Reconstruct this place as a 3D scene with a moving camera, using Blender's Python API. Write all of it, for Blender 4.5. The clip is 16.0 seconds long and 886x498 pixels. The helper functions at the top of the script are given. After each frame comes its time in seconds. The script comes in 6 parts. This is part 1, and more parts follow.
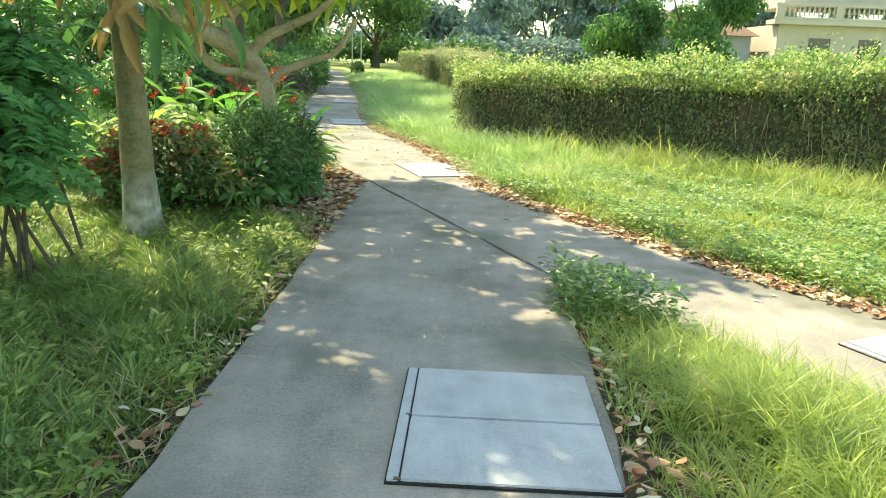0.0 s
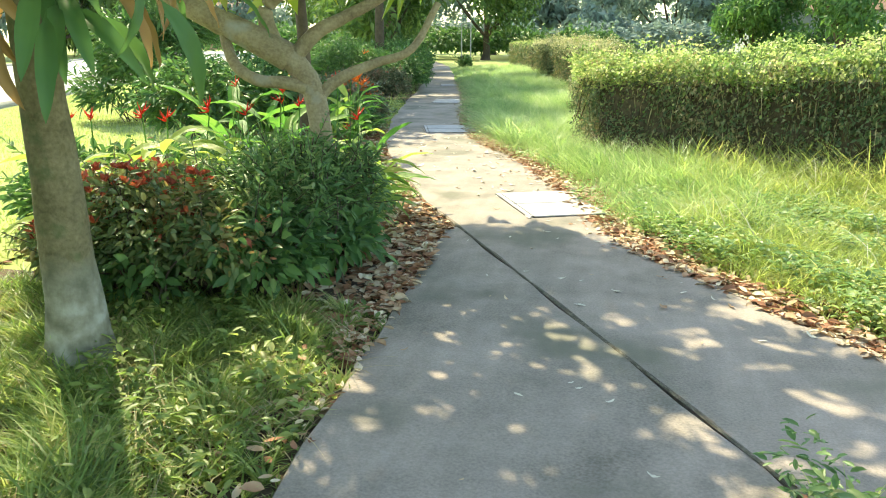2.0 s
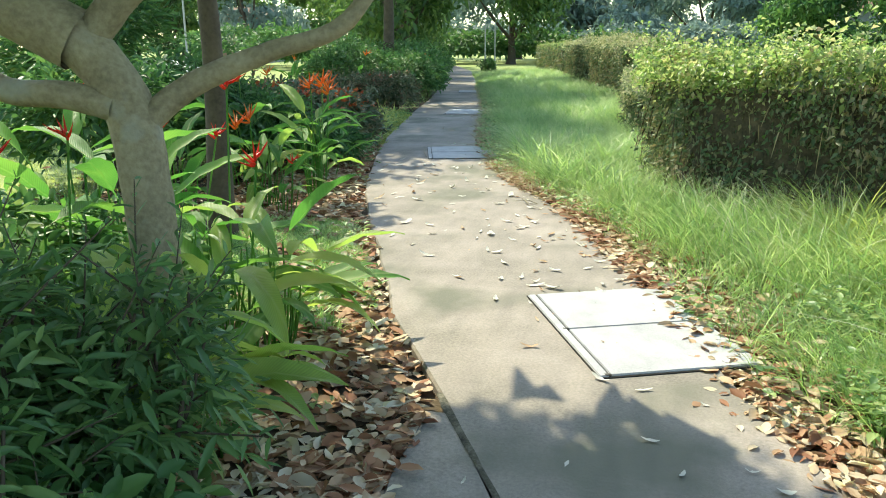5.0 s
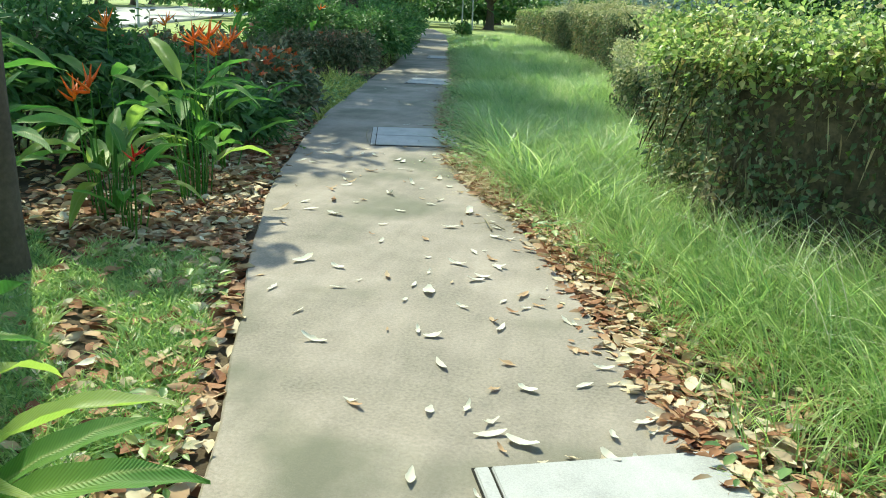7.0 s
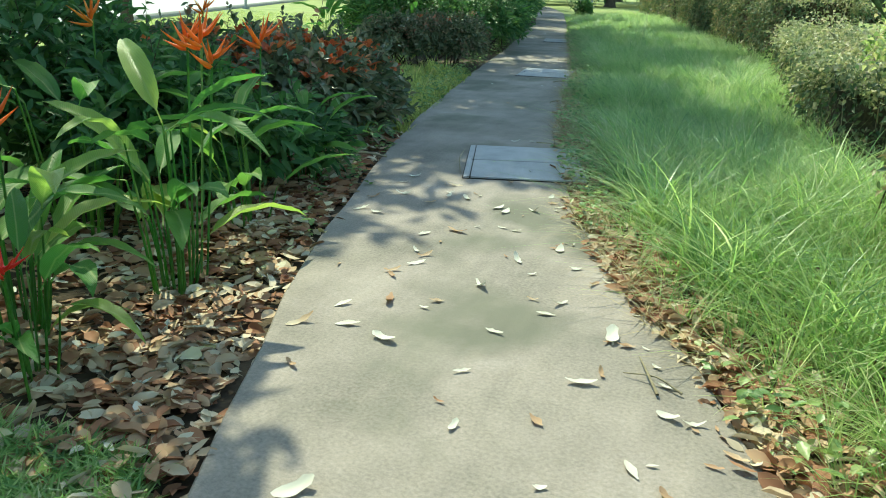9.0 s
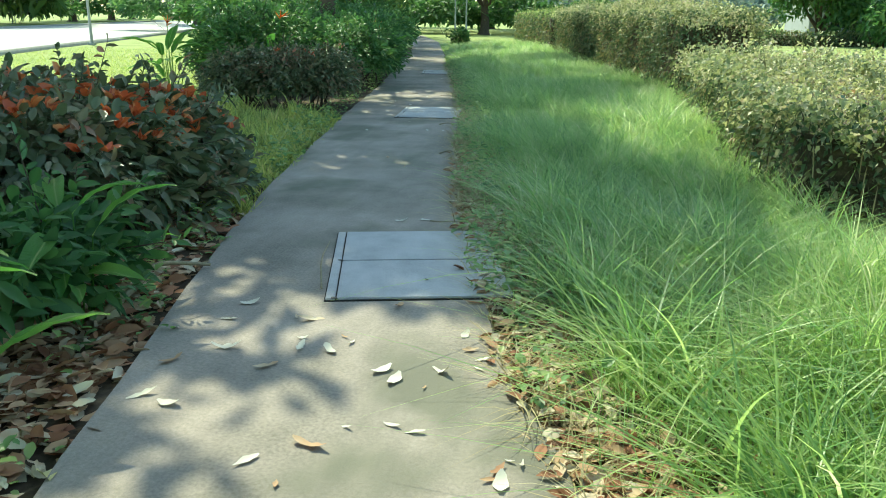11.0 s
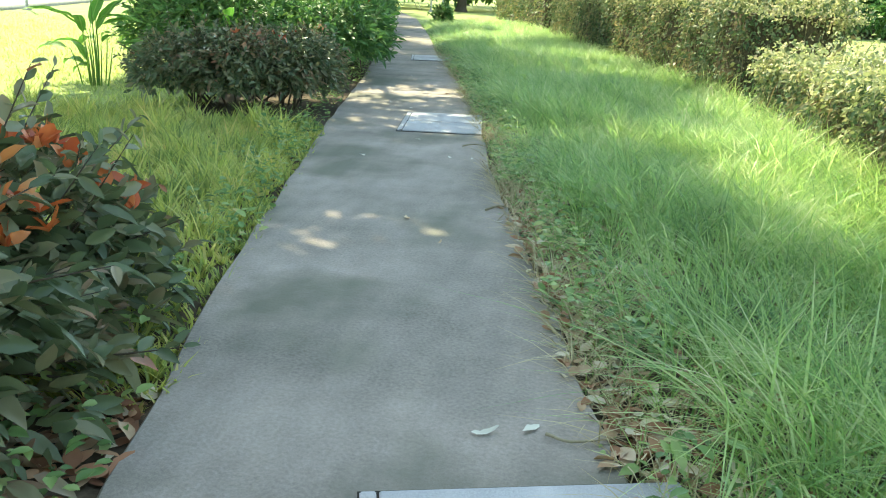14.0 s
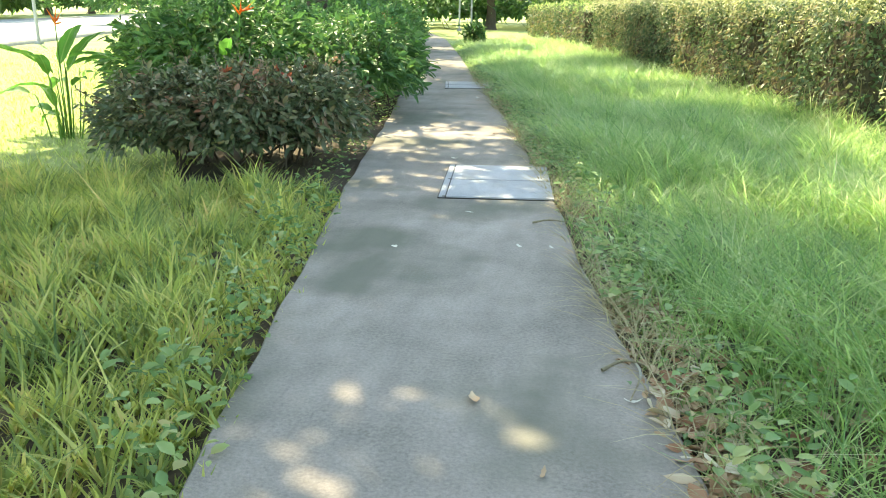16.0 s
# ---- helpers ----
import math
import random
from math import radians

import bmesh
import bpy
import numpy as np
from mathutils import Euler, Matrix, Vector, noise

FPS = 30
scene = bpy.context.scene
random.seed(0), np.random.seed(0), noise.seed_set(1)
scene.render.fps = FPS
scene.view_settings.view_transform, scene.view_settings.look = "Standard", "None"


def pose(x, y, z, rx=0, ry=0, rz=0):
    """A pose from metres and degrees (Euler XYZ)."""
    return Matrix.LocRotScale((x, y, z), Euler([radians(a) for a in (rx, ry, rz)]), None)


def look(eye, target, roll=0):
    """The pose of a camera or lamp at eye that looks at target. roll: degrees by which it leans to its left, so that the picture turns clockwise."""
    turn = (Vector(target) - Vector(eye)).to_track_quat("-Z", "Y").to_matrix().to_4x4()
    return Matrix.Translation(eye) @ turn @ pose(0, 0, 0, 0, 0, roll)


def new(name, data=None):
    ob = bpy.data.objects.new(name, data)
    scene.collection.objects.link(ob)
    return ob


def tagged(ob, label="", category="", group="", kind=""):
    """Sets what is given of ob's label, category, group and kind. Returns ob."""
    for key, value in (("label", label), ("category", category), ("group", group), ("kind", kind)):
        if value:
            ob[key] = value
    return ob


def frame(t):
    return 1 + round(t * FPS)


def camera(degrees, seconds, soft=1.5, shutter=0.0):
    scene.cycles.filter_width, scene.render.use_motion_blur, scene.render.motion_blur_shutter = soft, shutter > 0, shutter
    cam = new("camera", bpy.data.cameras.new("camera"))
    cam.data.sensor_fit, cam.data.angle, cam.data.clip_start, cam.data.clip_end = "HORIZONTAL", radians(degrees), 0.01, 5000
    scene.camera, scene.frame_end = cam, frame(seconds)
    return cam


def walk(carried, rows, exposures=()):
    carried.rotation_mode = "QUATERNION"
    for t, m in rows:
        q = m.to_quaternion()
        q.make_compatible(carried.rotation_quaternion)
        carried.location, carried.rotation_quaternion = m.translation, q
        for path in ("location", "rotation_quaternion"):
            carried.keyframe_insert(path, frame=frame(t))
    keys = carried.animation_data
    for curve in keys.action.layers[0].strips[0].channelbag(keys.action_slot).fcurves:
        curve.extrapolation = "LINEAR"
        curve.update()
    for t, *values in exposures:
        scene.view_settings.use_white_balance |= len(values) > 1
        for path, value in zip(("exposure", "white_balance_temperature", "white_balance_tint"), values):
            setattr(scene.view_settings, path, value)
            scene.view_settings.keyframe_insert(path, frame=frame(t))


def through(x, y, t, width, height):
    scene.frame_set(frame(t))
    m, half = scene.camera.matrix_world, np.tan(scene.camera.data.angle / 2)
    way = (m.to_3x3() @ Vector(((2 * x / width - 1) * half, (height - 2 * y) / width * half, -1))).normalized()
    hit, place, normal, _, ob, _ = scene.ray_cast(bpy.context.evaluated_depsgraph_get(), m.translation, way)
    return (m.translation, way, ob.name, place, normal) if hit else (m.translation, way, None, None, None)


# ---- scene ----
cam = camera(59.0, 16.0, 1.0)

PATH = [
    (0, (1.296, -0.687, 1.608), (1.155, 1.247, 1.118), 2.2),
    (0.5, (1.257, 0.052, 1.582), (0.976, 1.959, 1.048), 1.3),
    (1, (1.219, 0.736, 1.568), (0.904, 2.632, 1.019), 1.2),
    (1.5, (1.146, 1.526, 1.598), (0.806, 3.424, 1.069), 0.7),
    (2, (1.029, 2.161, 1.627), (0.604, 4.046, 1.111), -0.1),
    (2.5, (0.946, 2.854, 1.649), (0.488, 4.743, 1.178), -0.0),
    (3, (0.811, 3.463, 1.642), (0.321, 5.358, 1.23), 0.4),
    (5.5, (0.292, 6.691, 1.406), (-0.194, 8.562, 0.892), -0.5),
    (6, (0.209, 7.269, 1.389), (-0.264, 9.143, 0.874), -0.1),
    (6.5, (0.123, 7.855, 1.372), (-0.332, 9.718, 0.807), 1.7),
    (7, (0.074, 8.385, 1.359), (-0.333, 10.254, 0.773), 2.5),
    (7.5, (-0.012, 8.965, 1.358), (-0.515, 10.803, 0.75), 3.6),
    (8, (-0.164, 9.506, 1.366), (-0.725, 11.33, 0.768), 2.6),
    (8.5, (-0.316, 10.073, 1.367), (-0.983, 11.854, 0.747), 2.2),
    (9, (-0.521, 10.626, 1.372), (-1.185, 12.398, 0.726), 1.7),
    (11.5, (-1.261, 13.099, 1.317), (-1.618, 14.983, 0.75), 1.0),
    (12, (-1.463, 13.537, 1.33), (-1.826, 15.407, 0.721), 1.7),
    (12.5, (-1.684, 13.951, 1.289), (-2.025, 15.812, 0.642), 2.3),
    (13, (-1.878, 14.411, 1.29), (-2.064, 16.282, 0.608), 2.5),
    (13.5, (-2.023, 14.89, 1.303), (-2.241, 16.776, 0.673), 3.3),
    (14, (-2.237, 15.345, 1.326), (-2.536, 17.219, 0.698), 2.7),
    (14.5, (-2.371, 15.908, 1.309), (-2.825, 17.757, 0.697), 0.7),
    (15, (-2.532, 16.363, 1.274), (-3.049, 18.195, 0.66), 1.3),
    (15.5, (-2.692, 16.865, 1.294), (-3.162, 18.712, 0.688), 0.9),
    (16, (-2.798, 17.358, 1.319), (-3.178, 19.231, 0.729), 0.6),
]

# exposure of the camera along the walk
# (seconds, stops, kelvin, tint)
EXPO = [(0.0, 2.0, 8500, -10), (1.0, 2.08, 8500, -5), (3.0, 2.04, 7900, -4), (5.5, 1.48, 7000, -7), (6.5, 1.42, 6900, -13), (7.2, 1.34, 6900, -15), (9.0, 1.30, 6800, -18), (11.5, 1.62, 7100, -18), (12.4, 1.98, 7500, -14), (13.0, 2.2, 7900, -11), (14.2, 2.36, 8100, -9), (16.0, 2.58, 8500, -4)]
walk(cam, [(t, look(eye, target, roll)) for t, eye, target, roll in PATH], EXPO)

# ---- light ----
SUN_AZ = Vector((-0.66, 0.75, 0)).normalized()
SUN_EL = radians(50)
world = bpy.data.worlds.new("world")
scene.world = world
world.use_nodes = True
wn = world.node_tree.nodes
sky = wn.new("ShaderNodeTexSky")
sky.sky_type = 'NISHITA'
sky.sun_disc = False
sky.sun_elevation = SUN_EL
sky.sun_rotation = math.atan2(SUN_AZ.x, SUN_AZ.y)
sky.air_density, sky.dust_density = 1.0, 0.8
world.node_tree.links.new(sky.outputs[0], wn["Background"].inputs[0])
wn["Background"].inputs[1].default_value = 0.138
sun = new("sun", bpy.data.lights.new("sun", 'SUN'))
sun.data.energy, sun.data.angle, sun.data.color = 2.6, radians(0.6), (1.0, 0.93, 0.8)
sun_dir = SUN_AZ * math.cos(SUN_EL) + Vector((0, 0, math.sin(SUN_EL)))
sun.matrix_world = look(tuple(sun_dir * 60), (0, 0, 0))

rng = np.random.default_rng(7)


# ---- materials ----
def ramp_node(nt, stops):
    r = nt.nodes.new("ShaderNodeValToRGB")
    els = r.color_ramp.elements
    while len(els) < len(stops):
        els.new(0.5)
    for e, (p, c) in zip(els, stops):
        e.position, e.color = p, (*c, 1)
    return r


def surface(name, stops, scale, rough=0.85, bump=0.3, fine=60.0, spots=None, spec=0.3, metal=0.0, grit=0.0):
    """Mottled hard surface: two noises drive a ramp, the finer one relief."""
    m = bpy.data.materials.new(name)
    m.use_nodes = True
    nt = m.node_tree
    n, l = nt.nodes, nt.links
    bsdf = n["Principled BSDF"]
    co = n.new("ShaderNodeTexCoord")
    a, b = n.new("ShaderNodeTexNoise"), n.new("ShaderNodeTexNoise")
    a.inputs["Scale"].default_value, a.inputs["Detail"].default_value = scale, 6
    a.inputs["Roughness"].default_value = 0.62
    b.inputs["Scale"].default_value, b.inputs["Detail"].default_value = fine, 4
    for t in (a, b):
        l.new(co.outputs["Object"], t.inputs["Vector"])
    mix = n.new("ShaderNodeMath")
    mix.operation = 'MULTIPLY_ADD'
    l.new(b.outputs[0], mix.inputs[0])
    mix.inputs[1].default_value = 0.45
    half = n.new("ShaderNodeMath")
    half.operation = 'MULTIPLY_ADD'
    l.new(a.outputs[0], half.inputs[0])
    half.inputs[1].default_value, half.inputs[2].default_value = 0.9, -0.18
    l.new(half.outputs[0], mix.inputs[2])
    r = ramp_node(nt, stops)
    l.new(mix.outputs[0], r.inputs[0])
    out = r.outputs[0]
    if spots:
        v = n.new("ShaderNodeTexNoise")
        v.inputs["Scale"].default_value, v.inputs["Detail"].default_value = spots[0], 8
        l.new(co.outputs["Object"], v.inputs["Vector"])
        rr = ramp_node(nt, [(spots[1], (0, 0, 0)), (spots[1] + 0.12, (1, 1, 1))])
        l.new(v.outputs[0], rr.inputs[0])
        mc = n.new("ShaderNodeMix")
        mc.data_type = 'RGBA'
        l.new(rr.outputs[0], mc.inputs[0])
        l.new(out, mc.inputs[6])
        mc.inputs[7].default_value = (*spots[2], 1)
        out = mc.outputs[2]
    if grit:
        mp = n.new("ShaderNodeMapping")
        mp.inputs["Scale"].default_value = (4.5, 0.9, 1.0)
        mp.inputs["Rotation"].default_value = (0, 0, 0.25)
        l.new(co.outputs["Object"], mp.inputs["Vector"])
        st = n.new("ShaderNodeTexNoise")
        st.inputs["Scale"].default_value, st.inputs["Detail"].default_value = 2.0, 6
        l.new(mp.outputs[0], st.inputs["Vector"])
        gr = n.new("ShaderNodeTexNoise")
        gr.inputs["Scale"].default_value, gr.inputs["Detail"].default_value = 240, 2
        l.new(co.outputs["Object"], gr.inputs["Vector"])
        sm = n.new("ShaderNodeMath")
        l.new(st.outputs[0], sm.inputs[0])
        l.new(gr.outputs[0], sm.inputs[1])
        sr = ramp_node(nt, [(0.42, (0.62, 0.62, 0.62)), (0.5, (0.92, 0.92, 0.92)), (0.6, (1.25, 1.22, 1.16))])
        hf = n.new("ShaderNodeMath")
        hf.operation = 'MULTIPLY'
        hf.inputs[1].default_value = 0.5
        l.new(sm.outputs[0], hf.inputs[0])
        l.new(hf.outputs[0], sr.inputs[0])
        mu = n.new("ShaderNodeMix")
        mu.data_type, mu.blend_type = 'RGBA', 'MULTIPLY'
        mu.inputs[0].default_value = grit
        l.new(out, mu.inputs[6])
        l.new(sr.outputs[0], mu.inputs[7])
        out = mu.outputs[2]
    l.new(out, bsdf.inputs["Base Color"])
    bsdf.inputs["Roughness"].default_value = rough
    bsdf.inputs["Specular IOR Level"].default_value = spec
    bsdf.inputs["Metallic"].default_value = metal
    if bump:
        bp = n.new("ShaderNodeBump")
        bp.inputs["Strength"].default_value, bp.inputs["Distance"].default_value = bump, 0.01
        l.new(mix.outputs[0], bp.inputs["Height"])
        l.new(bp.outputs[0], bsdf.inputs["Normal"])
    return m


def foliage(name, stops, rough=0.5, through=0.35, glow=1.3, patch=0.7, spec=0.4):
    """Leaf or blade: a colour for each island, shifted in patches over the ground, light passing through."""
    m = bpy.data.materials.new(name)
    m.use_nodes = True
    nt = m.node_tree
    n, l = nt.nodes, nt.links
    bsdf = n["Principled BSDF"]
    geo = n.new("ShaderNodeNewGeometry")
    co = n.new("ShaderNodeTexCoord")
    big = n.new("ShaderNodeTexNoise")
    big.inputs["Scale"].default_value, big.inputs["Detail"].default_value = patch, 3
    l.new(geo.outputs["Position"], big.inputs["Vector"])
    add = n.new("ShaderNodeMath")
    add.operation = 'MULTIPLY_ADD'
    l.new(geo.outputs["Random Per Island"], add.inputs[0])
    add.inputs[1].default_value = 0.62
    sub = n.new("ShaderNodeMath")
    sub.operation = 'MULTIPLY_ADD'
    l.new(big.outputs[0], sub.inputs[0])
    sub.inputs[1].default_value, sub.inputs[2].default_value = 1.1, -0.36
    l.new(sub.outputs[0], add.inputs[2])
    r = ramp_node(nt, [(p, (c[0], c[1], c[2] * (1.25 if c[1] > c[0] else 1.0))) for p, c in stops])
    l.new(add.outputs[0], r.inputs[0])
    l.new(r.outputs[0], bsdf.inputs["Base Color"])
    bsdf.inputs["Roughness"].default_value = rough
    bsdf.inputs["Specular IOR Level"].default_value = spec
    tr = n.new("ShaderNodeBsdfTranslucent")
    hsv = n.new("ShaderNodeHueSaturation")
    hsv.inputs["Value"].default_value, hsv.inputs["Saturation"].default_value = glow, 1.05
    l.new(r.outputs[0], hsv.inputs["Color"])
    l.new(hsv.outputs[0], tr.inputs["Color"])
    mx = n.new("ShaderNodeMixShader")
    mx.inputs[0].default_value = through
    l.new(bsdf.outputs[0], mx.inputs[1])
    l.new(tr.outputs[0], mx.inputs[2])
    l.new(mx.outputs[0], n["Material Output"].inputs["Surface"])
    return m


M_CONC = surface("weathered_concrete", [(0.25, (0.15, 0.132, 0.11)), (0.42, (0.255, 0.22, 0.19)), (0.55, (0.32, 0.27, 0.237)), (0.8, (0.435, 0.375, 0.335))], 1.3, 0.86, 0.6, 70,
                 (0.9, 0.53, (0.17, 0.16, 0.125)), grit=0.3)
M_COVER = surface("pale_cover_concrete", [(0.25, (0.30, 0.292, 0.30)), (0.5, (0.43, 0.418, 0.43)), (0.85, (0.54, 0.525, 0.54))], 3.0, 0.8, 0.2, 120,
                  (2.2, 0.6, (0.27, 0.27, 0.26)), grit=0.22)
M_EDGE = surface("rusty_steel", [(0.2, (0.06, 0.055, 0.05)), (0.6, (0.15, 0.13, 0.11)), (0.9, (0.25, 0.2, 0.15))], 9, 0.6, 0.2, 90, None, 0.4, 0.6)
M_GAP = surface("dark_joint_dirt", [(0.3, (0.012, 0.011, 0.01)), (0.8, (0.04, 0.035, 0.03))], 20, 0.95, 0.3, 90)
M_SEAM = surface("seam_dirt", [(0.25, (0.03, 0.027, 0.02)), (0.5, (0.10, 0.09, 0.065)), (0.75, (0.24, 0.21, 0.16))], 14, 0.95, 0.9, 80)
M_SOIL = surface("soil", [(0.2, (0.035, 0.026, 0.018)), (0.5, (0.085, 0.062, 0.04)), (0.85, (0.17, 0.125, 0.08))], 2.5, 0.95, 0.8, 40)
M_LAWN = surface("mown_lawn", [(0.2, (0.18, 0.23, 0.07)), (0.5, (0.28, 0.33, 0.11)), (0.85, (0.39, 0.41, 0.17))], 0.8, 0.95, 0.6, 50,
                 (0.35, 0.62, (0.26, 0.25, 0.09)))
M_ROAD = surface("pale_road", [(0.2, (0.42, 0.41, 0.39)), (0.8, (0.56, 0.55, 0.52))], 0.6, 0.9, 0.1, 60)
M_KERB = surface("kerb_stone", [(0.2, (0.3, 0.29, 0.27)), (0.8, (0.45, 0.44, 0.41))], 3, 0.9, 0.2, 60)
M_BARK = surface("smooth_grey_bark", [(0.2, (0.14, 0.11, 0.07)), (0.5, (0.28, 0.23, 0.145)), (0.8, (0.40, 0.34, 0.23))], 5, 0.85, 0.6, 40,
                 (3.0, 0.58, (0.33, 0.33, 0.29)))
M_BARK_LICHEN = surface("lichen_grey_bark", [(0.22, (0.06, 0.055, 0.03)), (0.42, (0.15, 0.125, 0.065)), (0.6, (0.24, 0.20, 0.11)), (0.85, (0.36, 0.33, 0.25))], 3.2, 0.88, 0.9, 45,
                        (4.5, 0.56, (0.10, 0.13, 0.055)))


def pale_foot(m, height):
    """Grey lichen over the foot of a trunk, with a ragged upper edge."""
    nt = m.node_tree
    n, l = nt.nodes, nt.links
    bsdf = n["Principled BSDF"]
    src = bsdf.inputs["Base Color"].links[0].from_socket
    co, sep, nz = n.new("ShaderNodeTexCoord"), n.new("ShaderNodeSeparateXYZ"), n.new("ShaderNodeTexNoise")
    nz.inputs["Scale"].default_value, nz.inputs["Detail"].default_value = 9, 5
    l.new(co.outputs["Object"], sep.inputs[0])
    l.new(co.outputs["Object"], nz.inputs["Vector"])
    ad = n.new("ShaderNodeMath")
    ad.operation = 'MULTIPLY_ADD'
    l.new(nz.outputs[0], ad.inputs[0])
    ad.inputs[1].default_value = 0.35
    l.new(sep.outputs["Z"], ad.inputs[2])
    edge = ramp_node(nt, [(height + 0.08, (1, 1, 1)), (height + 0.26, (0, 0, 0))])
    l.new(ad.outputs[0], edge.inputs[0])
    tone = ramp_node(nt, [(0.35, (0.15, 0.145, 0.10)), (0.5, (0.25, 0.24, 0.18)), (0.65, (0.38, 0.37, 0.31))])
    l.new(nz.outputs[0], tone.inputs[0])
    mc = n.new("ShaderNodeMix")
    mc.data_type = 'RGBA'
    l.new(edge.outputs[0], mc.inputs[0])
    l.new(src, mc.inputs[6])
    l.new(tone.outputs[0], mc.inputs[7])
    l.new(mc.outputs[2], bsdf.inputs["Base Color"])


pale_foot(M_BARK_LICHEN, 0.58)
M_BARK2 = surface("dark_bark", [(0.2, (0.045, 0.035, 0.026)), (0.8, (0.14, 0.11, 0.08))], 6, 0.9, 0.6, 40)
M_TWIG = surface("hedge_wood", [(0.25, (0.035, 0.03, 0.02)), (0.5, (0.09, 0.075, 0.045)), (0.8, (0.20, 0.155, 0.095))], 14, 0.95, 0.6, 45)
M_CREAM = surface("cream_render", [(0.2, (0.42, 0.37, 0.30)), (0.8, (0.55, 0.49, 0.41))], 0.7, 0.9, 0.1, 30)
M_WALL2 = surface("grey_render", [(0.2, (0.30, 0.32, 0.35)), (0.8, (0.42, 0.44, 0.47))], 0.7, 0.9, 0.1, 30)
M_TAN = surface("tan_render", [(0.2, (0.34, 0.20, 0.13)), (0.8, (0.50, 0.32, 0.22))], 0.7, 0.9, 0.1, 30)
M_ROOF = surface("roof_tile", [(0.2, (0.16, 0.10, 0.075)), (0.8, (0.28, 0.17, 0.12))], 2, 0.85, 0.3, 30)
M_POST = surface("painted_post", [(0.2, (0.30, 0.31, 0.31)), (0.8, (0.45, 0.46, 0.46))], 4, 0.5, 0.05, 60)
M_DARKGLASS = surface("dark_window", [(0.2, (0.02, 0.025, 0.03)), (0.8, (0.05, 0.06, 0.07))], 2, 0.1, 0.0, 20, None, 0.5)

M_GRASS = foliage("verge_grass", [(0.0, (0.12, 0.19, 0.045)), (0.35, (0.28, 0.36, 0.08)), (0.65, (0.43, 0.49, 0.12)), (0.88, (0.54, 0.53, 0.19)), (1.0, (0.58, 0.47, 0.26))], 0.4, 0.52, 1.4, 2.4, 0.6)
M_GRASS_TALL = foliage("tall_grass", [(0.0, (0.08, 0.17, 0.045)), (0.35, (0.22, 0.36, 0.09)), (0.65, (0.39, 0.51, 0.14)), (0.88, (0.56, 0.60, 0.26)), (1.0, (0.68, 0.62, 0.42))], 0.38, 0.52, 1.4, 2.4, 0.6)
# verge grass colours taken darker, with shade put into them, for the left verge
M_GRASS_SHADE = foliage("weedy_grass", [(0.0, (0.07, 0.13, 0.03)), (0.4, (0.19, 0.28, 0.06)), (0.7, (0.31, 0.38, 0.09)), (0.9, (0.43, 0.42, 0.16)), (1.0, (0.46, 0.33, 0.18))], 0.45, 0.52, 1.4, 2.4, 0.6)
M_GRASS_YEL = foliage("yellow_grass", [(0.0, (0.10, 0.16, 0.04)), (0.35, (0.29, 0.35, 0.08)), (0.7, (0.52, 0.52, 0.15)), (1.0, (0.64, 0.49, 0.22))], 0.45, 0.52, 1.4, 2.4, 0.6)
M_BROAD = foliage("broad_weed_leaf", [(0.0, (0.07, 0.14, 0.04)), (0.4, (0.18, 0.30, 0.08)), (0.75, (0.35, 0.44, 0.13)), (1.0, (0.52, 0.45, 0.20))], 0.4, 0.42, 1.35, 3.0, 0.5)
M_STALK = foliage("dry_seed_stalk", [(0.0, (0.52, 0.50, 0.34)), (0.6, (0.66, 0.63, 0.48)), (1.0, (0.75, 0.72, 0.60))], 0.6, 0.3, 1.1)
M_HEDGE = foliage("hedge_leaf", [(0.0, (0.05, 0.09, 0.035)), (0.4, (0.12, 0.18, 0.06)), (0.7, (0.22, 0.23, 0.09)), (0.93, (0.36, 0.27, 0.14)), (1.0, (0.52, 0.45, 0.30))], 0.5, 0.3, 1.2, 1.0)
M_VINE = foliage("vine_leaf", [(0.0, (0.06, 0.11, 0.03)), (0.3, (0.17, 0.27, 0.06)), (0.6, (0.36, 0.45, 0.12)), (0.82, (0.54, 0.52, 0.25)), (1.0, (0.48, 0.34, 0.20))], 0.42, 0.5, 1.3, 2.4, 0.6)
M_VINE_PALE = foliage("pale_creeper_leaf", [(0.0, (0.10, 0.13, 0.05)), (0.3, (0.25, 0.29, 0.10)), (0.6, (0.42, 0.42, 0.20)), (0.85, (0.56, 0.50, 0.33)), (1.0, (0.36, 0.25, 0.14))], 0.45, 0.4, 1.25, 3.0, 0.5)
M_STRAW = foliage("dry_straw", [(0.0, (0.26, 0.19, 0.10)), (0.5, (0.44, 0.36, 0.20)), (1.0, (0.60, 0.53, 0.34))], 0.7, 0.2, 1.1, 3.0, 0.2)
M_BUSH = foliage("bush_leaf", [(0.0, (0.04, 0.10, 0.03)), (0.5, (0.085, 0.18, 0.045)), (0.85, (0.15, 0.26, 0.06)), (1.0, (0.24, 0.29, 0.08))], 0.45, 0.36, 1.4, 1.6, 0.35)
M_BAMBOO = foliage("fine_shrub_leaf", [(0.0, (0.05, 0.11, 0.035)), (0.5, (0.11, 0.21, 0.055)), (0.85, (0.22, 0.32, 0.09)), (1.0, (0.38, 0.36, 0.16))], 0.38, 0.36, 1.3, 1.2)
M_CROTON = foliage("dark_croton_leaf", [(0.0, (0.06, 0.09, 0.035)), (0.45, (0.12, 0.155, 0.06)), (0.75, (0.22, 0.20, 0.11)), (0.9, (0.31, 0.18, 0.12)), (1.0, (0.46, 0.16, 0.09))], 0.33, 0.3, 1.25, 2.2, 0.5)
